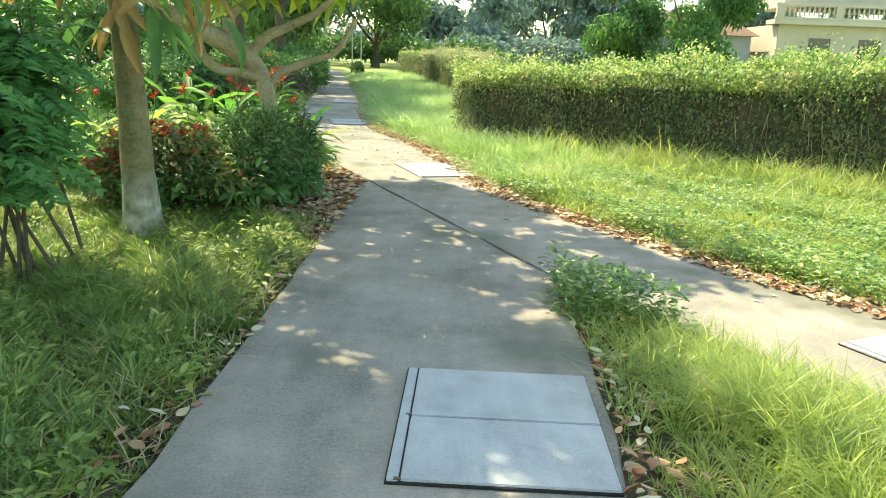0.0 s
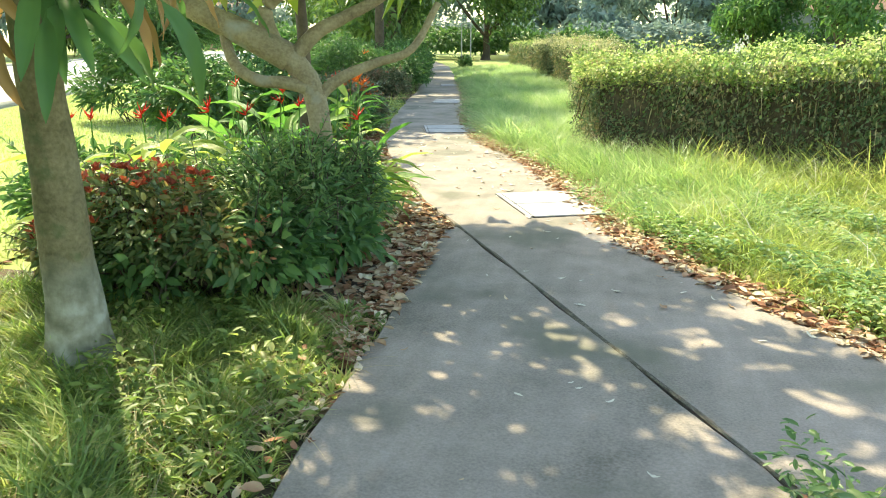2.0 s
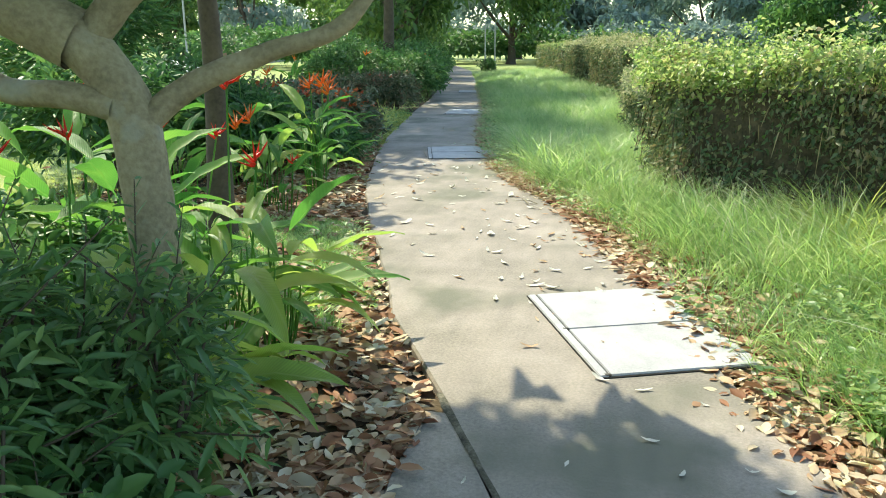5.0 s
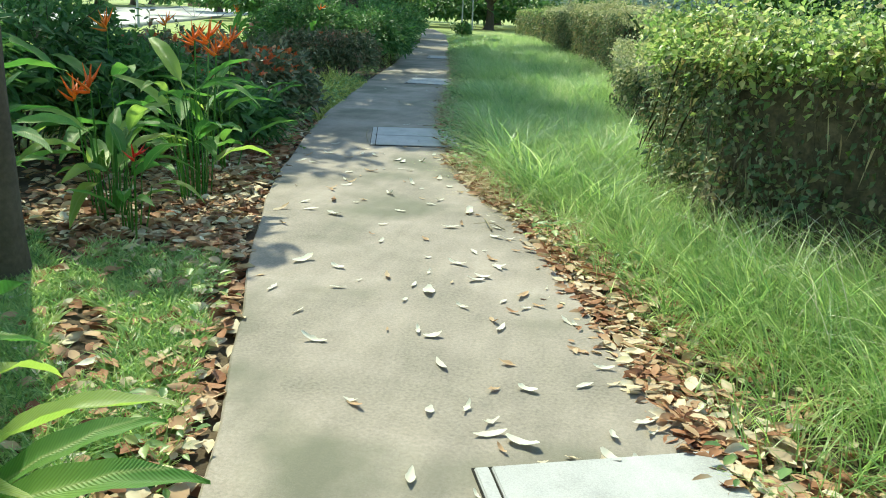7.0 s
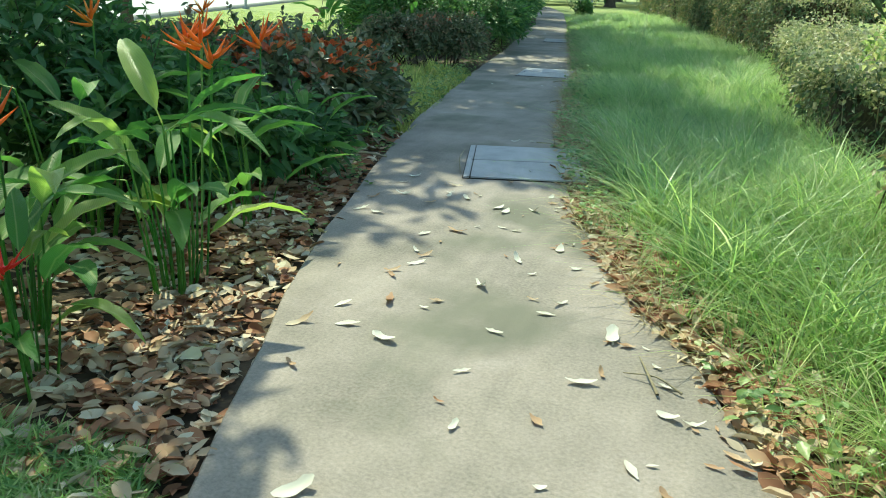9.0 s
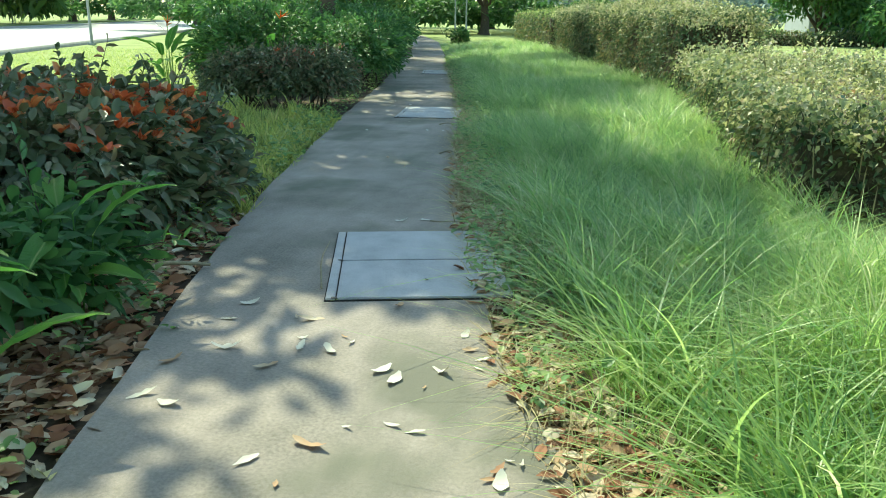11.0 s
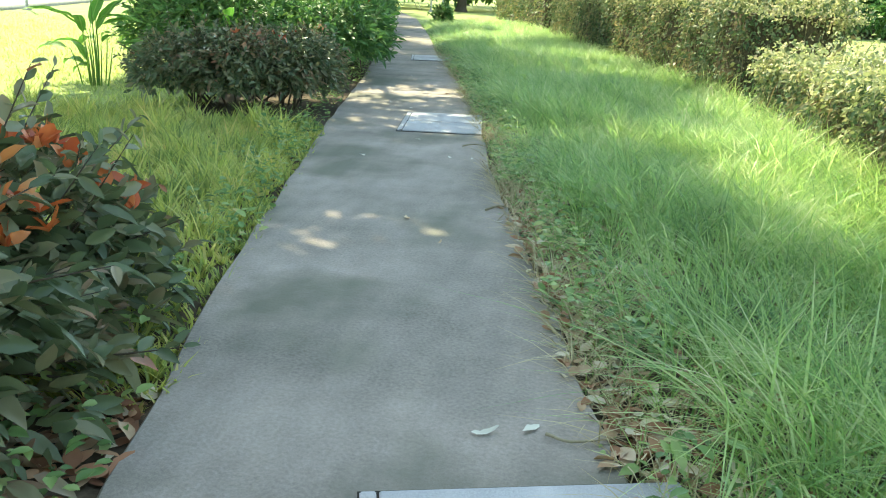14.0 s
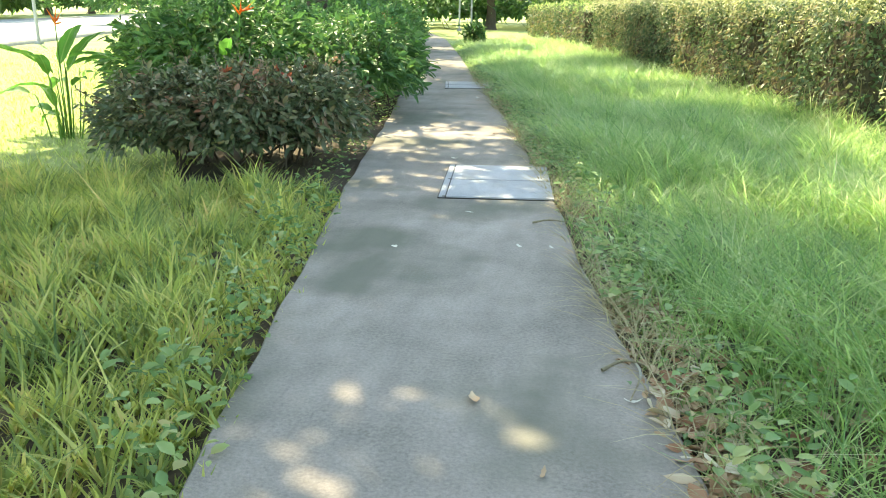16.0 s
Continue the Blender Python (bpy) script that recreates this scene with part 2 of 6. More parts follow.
M_RED_ORANGE = foliage("orange_young_leaf", [(0.0, (0.30, 0.06, 0.04)), (0.4, (0.58, 0.13, 0.05)), (0.75, (0.66, 0.26, 0.10)), (1.0, (0.62, 0.50, 0.34))], 0.3, 0.35, 1.25, 2.0, 0.6)
M_RUDDY = foliage("ruddy_shrub_leaf", [(0.0, (0.06, 0.11, 0.035)), (0.45, (0.15, 0.21, 0.06)), (0.75, (0.26, 0.25, 0.09)), (0.9, (0.34, 0.18, 0.09)), (1.0, (0.42, 0.13, 0.08))], 0.42, 0.35, 1.3, 2.2, 0.5)
M_RED = foliage("red_new_leaf", [(0.0, (0.22, 0.05, 0.03)), (0.5, (0.42, 0.085, 0.05)), (0.85, (0.50, 0.18, 0.09)), (1.0, (0.45, 0.28, 0.13))], 0.4, 0.35, 1.2, 2.0)
M_HELI = foliage("heliconia_leaf", [(0.0, (0.05, 0.14, 0.03)), (0.5, (0.10, 0.24, 0.04)), (0.8, (0.21, 0.36, 0.06)), (1.0, (0.46, 0.48, 0.10))], 0.5, 0.45, 1.5, 2.0, 0.35)
# brighter, yellower heliconia copy: sunlight put into the leaf colour
M_HELI_SUN = foliage("sunlit_heliconia_leaf", [(0.0, (0.12, 0.22, 0.04)), (0.45, (0.24, 0.36, 0.06)), (0.8, (0.42, 0.50, 0.10)), (1.0, (0.58, 0.56, 0.20))], 0.42, 0.5, 1.5, 2.0, 0.5)
M_FLOWER = foliage("orange_bract", [(0.0, (0.75, 0.13, 0.03)), (0.6, (0.85, 0.24, 0.03)), (1.0, (0.9, 0.4, 0.06))], 0.4, 0.3, 1.1, 2.0)
M_FLOWER_R = foliage("red_bract", [(0.0, (0.65, 0.02, 0.02)), (1.0, (0.85, 0.07, 0.03))], 0.4, 0.3, 1.1, 2.0)
M_CANOPY = foliage("tree_leaf", [(0.0, (0.04, 0.085, 0.022)), (0.5, (0.085, 0.16, 0.035)), (0.9, (0.17, 0.25, 0.05)), (1.0, (0.26, 0.28, 0.07))], 0.45, 0.35, 1.4, 0.5)
M_BIGLEAF = foliage("yellow_big_leaf", [(0.0, (0.18, 0.27, 0.03)), (0.6, (0.32, 0.38, 0.05)), (1.0, (0.45, 0.43, 0.08))], 0.42, 0.5, 1.35, 1.4)
M_SHRUBP = foliage("pinnate_shrub_leaf", [(0.0, (0.11, 0.25, 0.08)), (0.5, (0.18, 0.38, 0.12)), (1.0, (0.32, 0.52, 0.16))], 0.42, 0.5, 1.4, 1.0)
M_DRYLEAF = foliage("hanging_dry_leaf", [(0.0, (0.24, 0.13, 0.05)), (0.5, (0.36, 0.22, 0.09)), (1.0, (0.46, 0.34, 0.15))], 0.6, 0.35, 1.2, 2.0)
M_LITTER = foliage("leaf_litter", [(0.0, (0.16, 0.06, 0.035)), (0.3, (0.33, 0.155, 0.085)), (0.55, (0.47, 0.31, 0.19)), (0.8, (0.66, 0.57, 0.43)), (1.0, (0.68, 0.58, 0.28))], 0.7, 0.12, 1.1, 4.0, 0.25)
M_FALLEN = foliage("pale_fallen_leaf", [(0.0, (0.48, 0.43, 0.34)), (0.5, (0.62, 0.58, 0.49)), (0.9, (0.70, 0.67, 0.58)), (1.0, (0.5, 0.45, 0.15))], 0.6, 0.1, 1.0, 3.0, 0.3)
# distance haze is mixed into this paler, greyer leaf colour
M_FAR_HAZE = foliage("hazed_far_leaf", [(0.0, (0.12, 0.18, 0.13)), (0.5, (0.20, 0.28, 0.19)), (1.0, (0.31, 0.37, 0.26))], 0.6, 0.3, 1.2, 0.2)


def veined(m):
    """Pale midrib and fine side veins on a long leaf that runs along its own y axis."""
    nt = m.node_tree
    n, l = nt.nodes, nt.links
    bsdf = n["Principled BSDF"]
    src = bsdf.inputs["Base Color"].links[0].from_socket
    co, sep, ab = n.new("ShaderNodeTexCoord"), n.new("ShaderNodeSeparateXYZ"), n.new("ShaderNodeMath")
    l.new(co.outputs["Object"], sep.inputs[0])
    ab.operation = 'ABSOLUTE'
    l.new(sep.outputs["X"], ab.inputs[0])
    slant = n.new("ShaderNodeMath")
    slant.operation = 'SUBTRACT'
    l.new(sep.outputs["Y"], slant.inputs[0])
    l.new(ab.outputs[0], slant.inputs[1])
    cmb = n.new("ShaderNodeCombineXYZ")
    l.new(slant.outputs[0], cmb.inputs[0])
    wave = n.new("ShaderNodeTexWave")
    wave.inputs["Scale"].default_value, wave.inputs["Distortion"].default_value = 26, 1.5
    l.new(cmb.outputs[0], wave.inputs["Vector"])
    shade = ramp_node(nt, [(0.0, (0.72, 0.72, 0.72)), (0.7, (1.0, 1.0, 1.0)), (1.0, (1.12, 1.12, 1.05))])
    l.new(wave.outputs[1], shade.inputs[0])
    mu = n.new("ShaderNodeMix")
    mu.data_type, mu.blend_type = 'RGBA', 'MULTIPLY'
    mu.inputs[0].default_value = 0.8
    l.new(src, mu.inputs[6])
    l.new(shade.outputs[0], mu.inputs[7])
    rib = ramp_node(nt, [(0.002, (1, 1, 1)), (0.006, (0, 0, 0))])
    l.new(ab.outputs[0], rib.inputs[0])
    mc = n.new("ShaderNodeMix")
    mc.data_type = 'RGBA'
    l.new(rib.outputs[0], mc.inputs[0])
    l.new(mu.outputs[2], mc.inputs[6])
    mc.inputs[7].default_value = (0.36, 0.44, 0.16, 1)
    l.new(mc.outputs[2], bsdf.inputs["Base Color"])
    bp = n.new("ShaderNodeBump")
    bp.inputs["Strength"].default_value, bp.inputs["Distance"].default_value = 0.35, 0.004
    l.new(wave.outputs[1], bp.inputs["Height"])
    l.new(bp.outputs[0], bsdf.inputs["Normal"])


veined(M_HELI)
veined(M_HELI_SUN)


# ---- mesh helpers ----
def mesh_of(name, V, F, mat, smooth=False):
    """Mesh from an (n,3) array and an (m,3) or (m,4) index array."""
    V, F = np.asarray(V, np.float32), np.asarray(F, np.int32)
    me = bpy.data.meshes.new(name)
    k = F.shape[1]
    me.vertices.add(len(V))
    me.vertices.foreach_set("co", V.ravel())
    me.loops.add(F.size)
    me.loops.foreach_set("vertex_index", F.ravel())
    me.polygons.add(len(F))
    me.polygons.foreach_set("loop_start", np.arange(0, F.size, k, dtype=np.int32))
    if smooth:
        me.polygons.foreach_set("use_smooth", np.ones(len(F), bool))
    me.update(calc_edges=True)
    me.materials.append(mat)
    return me


def part(name, me, parent=None, label=""):
    ob = new(name, me)
    if parent is not None:
        ob.parent = parent
    if label:
        ob["label"] = label
    return ob


def bm_mesh(name, bm, mat, smooth=False):
    me = bpy.data.meshes.new(name)
    bm.to_mesh(me)
    bm.free()
    me.materials.append(mat)
    if smooth:
        me.polygons.foreach_set("use_smooth", np.ones(len(me.polygons), bool))
    return me


def thing(name, at, label, category, group="", kind=""):
    ob = new(name)
    ob.empty_display_size = 0.2
    ob.location = at
    return tagged(ob, label, category, group, kind)


def box_mesh(name, size, mat, bevel=0.01, centre=(0, 0, 0)):
    bm = bmesh.new()
    bmesh.ops.create_cube(bm, size=1)
    bmesh.ops.scale(bm, vec=size, verts=bm.verts)
    bmesh.ops.translate(bm, vec=centre, verts=bm.verts)
    if bevel:
        bmesh.ops.bevel(bm, geom=bm.edges, offset=bevel, segments=2, affect='EDGES')
    return bm_mesh(name, bm, mat)


def tube(points, radii, sides=8, wob=0.0):
    """Vertices and quads of a limb along points."""
    P = np.asarray(points, float)
    R = np.asarray(radii, float)
    n = len(P)
    T = np.gradient(P, axis=0)
    T /= np.linalg.norm(T, axis=1)[:, None]
    up = np.array([0.3, 0.2, 0.93])
    V = []
    for i in range(n):
        a = np.cross(T[i], up)
        if np.linalg.norm(a) < 0.15:
            a = np.cross(T[i], [1, 0, 0])
        a /= np.linalg.norm(a)
        b = np.cross(T[i], a)
        th = np.arange(sides) * 2 * np.pi / sides
        rr = R[i] * (1 + wob * rng.standard_normal(sides))
        V.append(P[i] + (np.cos(th) * rr)[:, None] * a + (np.sin(th) * rr)[:, None] * b)
    V = np.concatenate(V)
    F = []
    for i in range(n - 1):
        for j in range(sides):
            k = (j + 1) % sides
            F.append((i * sides + j, i * sides + k, (i + 1) * sides + k, (i + 1) * sides + j))
    return V, np.array(F)


def smooth_line(pts, steps=5):
    """Catmull-Rom through points."""
    P = np.asarray(pts, float)
    Q = np.vstack([2 * P[0] - P[1], P, 2 * P[-1] - P[-2]])
    out = []
    for i in range(1, len(Q) - 2):
        for s in np.linspace(0, 1, steps, endpoint=False):
            a, b, c, d = Q[i - 1:i + 3]
            out.append(0.5 * (2 * b + (c - a) * s + (2 * a - 5 * b + 4 * c - d) * s ** 2 + (3 * b - a - 3 * c + d) * s ** 3))
    out.append(P[-1])
    return np.array(out)


def merge(pieces):
    Vs, Fs, o = [], [], 0
    for V, F in pieces:
        Vs.append(V)
        Fs.append(F + o)
        o += len(V)
    return np.concatenate(Vs), np.concatenate(Fs)


def unit(v):
    return v / np.maximum(np.linalg.norm(v, axis=-1, keepdims=True), 1e-9)


def leaf_array(C, D, N, length, width, fold=0.25, droop=0.25):
    """Folded leaves: base C, direction D, normal N; 4-vertex diamonds bent along the midrib, two triangles each."""
    n = len(C)
    D = unit(D)
    S = unit(np.cross(D, N))
    U = np.cross(S, D)
    L = (np.asarray(length) * np.ones(n))[:, None]
    W = (np.asarray(width) * np.ones(n))[:, None]
    tip = C + D * L - np.array([0, 0, 1]) * L * droop
    mid = C + D * L * 0.45
    a = mid + S * W * 0.5 + U * W * fold
    b = mid - S * W * 0.5 + U * W * fold
    V = np.stack([C, a, tip, b], 1).reshape(-1, 3)
    i = np.arange(n)[:, None] * 4
    F = np.concatenate([i + [0, 1, 2], i + [0, 2, 3]], 1).reshape(-1, 3)
    return V, F


def round_leaves(C, D, N, length, width, fold=0.18, droop=0.25):
    """Leaves with a rounded outline, folded along the midrib: nine vertices, eight triangles each."""
    n = len(C)
    D = unit(D)
    S = unit(np.cross(D, N))
    U = np.cross(S, D)
    L = (np.asarray(length) * np.ones(n))[:, None]
    W = (np.asarray(width) * np.ones(n))[:, None]
    dn = np.array([0, 0, 1]) * L * droop
    mid = C + D * L * 0.5 - dn * 0.3
    tip = C + D * L - dn
    rows = [C]
    for f, g, k in ((0.18, 0.34, 0.04), (0.45, 0.5, 0.25), (0.78, 0.31, 0.6)):
        c = C + D * L * f - dn * k + U * W * fold
        rows += [c + S * W * g, c - S * W * g]
    V = np.stack(rows + [mid, tip], 1).reshape(-1, 3)
    i = np.arange(n)[:, None] * 9
    F = np.concatenate([i + t for t in ([0, 1, 7], [1, 3, 7], [3, 5, 7], [5, 8, 7], [0, 7, 2], [2, 7, 4], [4, 7, 6], [6, 7, 8])], 1).reshape(-1, 3)
    return V, F


def rand_dirs(n, zlo=-1.0, zhi=1.0):
    z = rng.uniform(zlo, zhi, n)
    a = rng.uniform(0, 2 * np.pi, n)
    r = np.sqrt(1 - z * z)
    return np.stack([r * np.cos(a), r * np.sin(a), z], 1)


def clump(x, y, cell=0.2, pull=0.55):
    """Draws points towards jittered clump centres; gives the new points, the outward angle and a size for each clump."""
    ix, iy = np.floor(x / cell), np.floor(y / cell)
    h1 = np.modf(np.abs(np.sin(ix * 127.1 + iy * 311.7) * 43758.5))[0]
    h2 = np.modf(np.abs(np.sin(ix * 269.5 + iy * 183.3) * 28001.8))[0]
    h3 = np.modf(np.abs(np.sin(ix * 71.3 + iy * 57.9) * 9973.1))[0]
    cx, cy = (ix + 0.15 + 0.7 * h1) * cell, (iy + 0.15 + 0.7 * h2) * cell
    a = np.arctan2(y - cy, x - cx) + rng.normal(0, 0.7, len(x))
    return x + (cx - x) * pull, y + (cy - y) * pull, a, 0.55 + 0.85 * h3


def blades(P, h, w, lean=0.35, bend=0.5, wind=(0.12, -0.05), segs=3, turn=None):
    """Tapered bent grass blades at points P, with heights h and widths w; strips of triangles."""
    n = len(P)
    a = rng.uniform(0, 2 * np.pi, n) if turn is None else turn
    d = np.stack([np.cos(a), np.sin(a), np.zeros(n)], 1)
    side = np.stack([-np.sin(a), np.cos(a), np.zeros(n)], 1)
    spin = rng.uniform(-0.9, 0.9, n)[:, None]
    side = unit(side + d * spin)
    ln = rng.uniform(0.2, 1.0, n) * lean
    bd = rng.uniform(0.2, 1.0, n) * bend
    V, F = [], []
    for s in range(segs + 1):
        t = s / segs
        out = (ln * t + bd * t * t) * h
        z = h * t * (1 - 0.35 * bd * t)
        c = P + d * out[:, None] + np.array([wind[0], wind[1], 0]) * (h * t * t)[:, None]
        c = c + np.array([0, 0, 1]) * z[:, None]
        ww = (w * (1 - t ** 1.6) * 0.5)[:, None]
        if s < segs:
            V += [c - side * ww, c + side * ww]
        else:
            V.append(c)
    k = 2 * segs + 1
    V = np.stack(V, 1).reshape(-1, 3)
    i = np.arange(n)[:, None] * k
    for s in range(segs - 1):
        F += [i + [2 * s, 2 * s + 1, 2 * s + 3], i + [2 * s, 2 * s + 3, 2 * s + 2]]
    F.append(i + [2 * segs - 2, 2 * segs - 1, 2 * segs])
    return V, np.concatenate(F, 0)


# ---- plan of the pavement ----
LB = np.array([(-6, 10.2), (3.0, 3.35), (4.0, 2.5), (5.0, 1.74), (9.14, -0.46), (10.0, -0.94), (11.06, -1.36), (12.34, -1.92), (13.98, -2.55), (16.5, -3.28), (18.5, -3.79), (21.3, -4.36),
               (23.0, -4.72), (27.3, -5.52), (34.0, -6.95), (41.0, -8.4), (52.0, -11.2), (64.0, -15.0)])
RB = np.array([(-6, 12.0), (3.6, 4.7), (5.17, 3.26), (6.08, 2.66), (7.11, 1.99), (8.5, 1.12), (9.9, 0.68), (10.9, 0.42), (12.0, 0.02), (12.7, -0.22), (13.46, -0.52), (14.2, -0.92), (15.4, -1.42),
               (17.3, -1.98), (19.9, -2.52), (21.2, -2.82), (22.8, -3.08), (26.7, -3.9), (32.4, -5.25), (40.0, -6.95), (52.0, -9.8), (64.0, -13.5)])
LA = np.array([(-6, 0.0), (1.86, -0.02), (3.35, -0.1), (6.0, -0.26), (8.1, -0.4), (9.2, -0.48)])
RA = np.array([(-6, 1.86), (3.4, 1.85), (4.1, 1.77), (5.0, 1.74), (9.2, 1.7)])


def lb(y):
    return np.interp(y, LB[:, 0], LB[:, 1])


def rb(y):
    return np.interp(y, RB[:, 0], RB[:, 1])


def la(y):
    return np.interp(y, LA[:, 0], LA[:, 1])


def ra(y):
    return np.interp(y, RA[:, 0], RA[:, 1])


def on_path(x, y, grow=0.0):
    b = (x > lb(y) - grow) & (x < rb(y) + grow)
    a = (x > la(y) - grow) & (x < np.minimum(ra(y), lb(y)) + grow) & (y < 9.2)
    return a | b


def strip(name, ys, left, right, mat, top=0.0, bottom=-0.12, cols=6):
    """A slab between two edges, with slightly worn edges."""
    bm = bmesh.new()
    rows = []
    for y in ys:
        xl, xr = left(y), right(y)
        wl, wr = 0.012 * math.sin(y * 7.3), 0.015 * math.sin(y * 5.1 + 1)
        row = [bm.verts.new((xl + wl - 0.01, y, bottom)), bm.verts.new((xl + wl, y, top - 0.014))]
        for c in range(cols + 1):
            f = c / cols
            x = xl + wl + 0.012 + (xr + wr - xl - wl - 0.024) * f
            row.append(bm.verts.new((x, y, top + 0.003 * noise.noise((x * 0.8, y * 0.8, 0)))))
        row += [bm.verts.new((xr + wr, y, top - 0.014)), bm.verts.new((xr + wr + 0.01, y, bottom))]
        rows.append(row)
    for a, b in zip(rows, rows[1:]):
        for i in range(len(a) - 1):
            bm.faces.new((a[i], a[i + 1], b[i + 1], b[i]))
    bm.faces.new(rows[0])
    bm.faces.new(rows[-1][::-1])
    bmesh.ops.recalc_face_normals(bm, faces=bm.faces)
    return bm_mesh(name, bm, mat)


# ---- setting ----
def ground_sheet():
    xs = np.concatenate([[-600, -300, -150, -80, -50], np.arange(-34, 30, 1.0), [40, 60, 100, 200, 500]])
    ys = np.concatenate([[-300, -100, -40, -20], np.arange(-10, 70, 1.0), [80, 100, 150, 300, 700]])
    X, Y = np.meshgrid(xs, ys)
    Z = -0.05 + 0.012 * np.sin(X * 1.3) * np.cos(Y * 1.1)
    V = np.stack([X, Y, Z], -1).reshape(-1, 3)
    w = len(xs)
    i = (np.arange(len(ys) - 1)[:, None] * w + np.arange(w - 1)[None]).reshape(-1, 1)
    F = i + [0, 1, w + 1, w]
    me = mesh_of("ground", V, F, M_SOIL, True)
    me.materials.append(M_LAWN)
    mid = V[F].mean(1)
    me.polygons.foreach_set("material_index", (~((mid[:, 0] > lb(mid[:, 1]) - 3.6) & (mid[:, 0] < rb(mid[:, 1]) + 1.8) & (mid[:, 1] > 5.5) & (mid[:, 1] < 46) | (mid[:, 0] > -3.6) & (mid[:, 0] < np.minimum(rb(mid[:, 1]) + 1.2, 5.5)) & (mid[:, 1] > 0.6) & (mid[:, 1] < 7))).astype(np.int32))
    return me


tagged(part("ground", ground_sheet()), "brown soil ground running under grass and planting beds", "ground", kind="structure")


def lawn_sheet(name, poly_l, poly_r, label):
    V, F = [], []
    for k, ((y, a), (_, b)) in enumerate(zip(poly_l, poly_r)):
        for c in range(9):
            x = a + (b - a) * c / 8
            V.append((x, y, -0.032 + 0.012 * math.sin(x * 1.3) * math.cos(y * 1.1)))
    for k in range(len(poly_l) - 1):
        for c in range(8):
            i = k * 9 + c
            F.append((i, i + 1, i + 10, i + 9))
    return tagged(part(name, mesh_of(name, V, F, M_LAWN, True)), label, "lawn", kind="structure")


ys_l = [2, 4, 6, 8, 10, 12, 14, 16, 18, 19, 20, 22, 24, 26, 28, 31, 34, 38, 44, 50, 60, 75]
road_edge = lambda y: -14.3 - (y - 19.5) * 0.36
lawn_sheet("ground_lawn", [(y, road_edge(y)) for y in ys_l], [(y, min(lb(y) - 1.6, -3.6 if y < 11 else -5.2)) for y in ys_l], "sunlit yellow-green mown lawn beside the path")
lawn_sheet("ground_lawn_far", [(y, 0.8 if y < 42 else -2.0) for y in (17, 20, 24, 28, 34, 40, 46, 52, 60, 75)], [(y, 45) for y in (17, 20, 24, 28, 34, 40, 46, 52, 60, 75)],
           "sunlit lawn behind the hedges")
lawn_sheet("ground_verge", [(y, rb(y) + 0.5) for y in (30, 34, 40, 46, 52, 58, 64)], [(y, -2.2 - max(0, y - 34) * 0.12) for y in (30, 34, 40, 46, 52, 58, 64)], "grass verge along the far path")

# road with a kerb on the near side
yy = np.linspace(-20, 120, 36)
V = np.array([(road_edge(y) - o, y, z) for y in yy for o, z in ((0.2, -0.015), (14.5, -0.015))])
F = np.array([(2 * i, 2 * i + 1, 2 * i + 3, 2 * i + 2) for i in range(len(yy) - 1)])
tagged(part("road", mesh_of("road", V, F, M_ROAD)), "pale sun-bleached road beyond the lawn", "road", kind="structure")
for off, nm in ((0.05, "kerb"), (14.6, "kerb")):
    V = np.array([(road_edge(y) - off + dx, y, z) for y in yy for dx, z in ((-0.15, -0.1), (-0.15, 0.09), (-0.12, 0.12), (0.0, 0.12), (0.02, -0.1))])
    F = np.array([(5 * i + j, 5 * i + j + 1, 5 * i + j + 6, 5 * i + j + 5) for i in range(len(yy) - 1) for j in range(4)])
    tagged(part(nm, mesh_of(nm, V, F, M_KERB)), "low concrete kerb along the road", "kerb", kind="structure")
yb = [4, 20, 40, 60, 80, 120]
V = [(road_edge(y) - o, y, -0.02) for y in yb for o in (14.75, 60)]
F = [(2 * i, 2 * i + 1, 2 * i + 3, 2 * i + 2) for i in range(len(yb) - 1)]
tagged(part("ground_bank", mesh_of("ground_bank", V, F, M_LAWN)), "grass strip on the far side of the road", "lawn", kind="structure")

tagged(part("pavement", strip("pavement", np.arange(-6, 64.1, 0.5), lb, rb, M_CONC)), "weathered grey concrete footpath curving through grass", "footpath", kind="structure")
ya = np.concatenate([np.arange(-6, 4.9, 0.5), np.arange(4.9, 9.15, 0.25)])
tagged(part("pavement_branch", strip("pavement_branch", ya, la, lambda y: min(ra(y), lb(y) - 0.011), M_CONC, -0.004)),
       "older concrete path joining along a cracked seam", "footpath", kind="structure")


def seam_fill():
    V, F = [], []
    ys = np.arange(4.95, 9.1, 0.04)
    for i, y in enumerate(ys):
        c, w = lb(y) - 0.004, 0.008 + 0.007 * noise.noise((y * 5, 3, 0)) + 0.006 * math.sin(y * 3)
        n = 0.006 * noise.noise((y * 9, 0, 0))
        V += [(c - abs(w) - 0.006 + n, y, -0.002), (c + n, y, 0.002), (c + abs(w) + 0.004 + n, y, -0.001)]
        if i:
            a = 3 * (i - 1)
            F += [(a, a + 1, a + 4, a + 3), (a + 1, a + 2, a + 5, a + 4)]
    return mesh_of("trim", V, F, M_SEAM)


tagged(part("trim", seam_fill()), "crumbling dirt filling the seam between the paths", "seam", kind="structure")


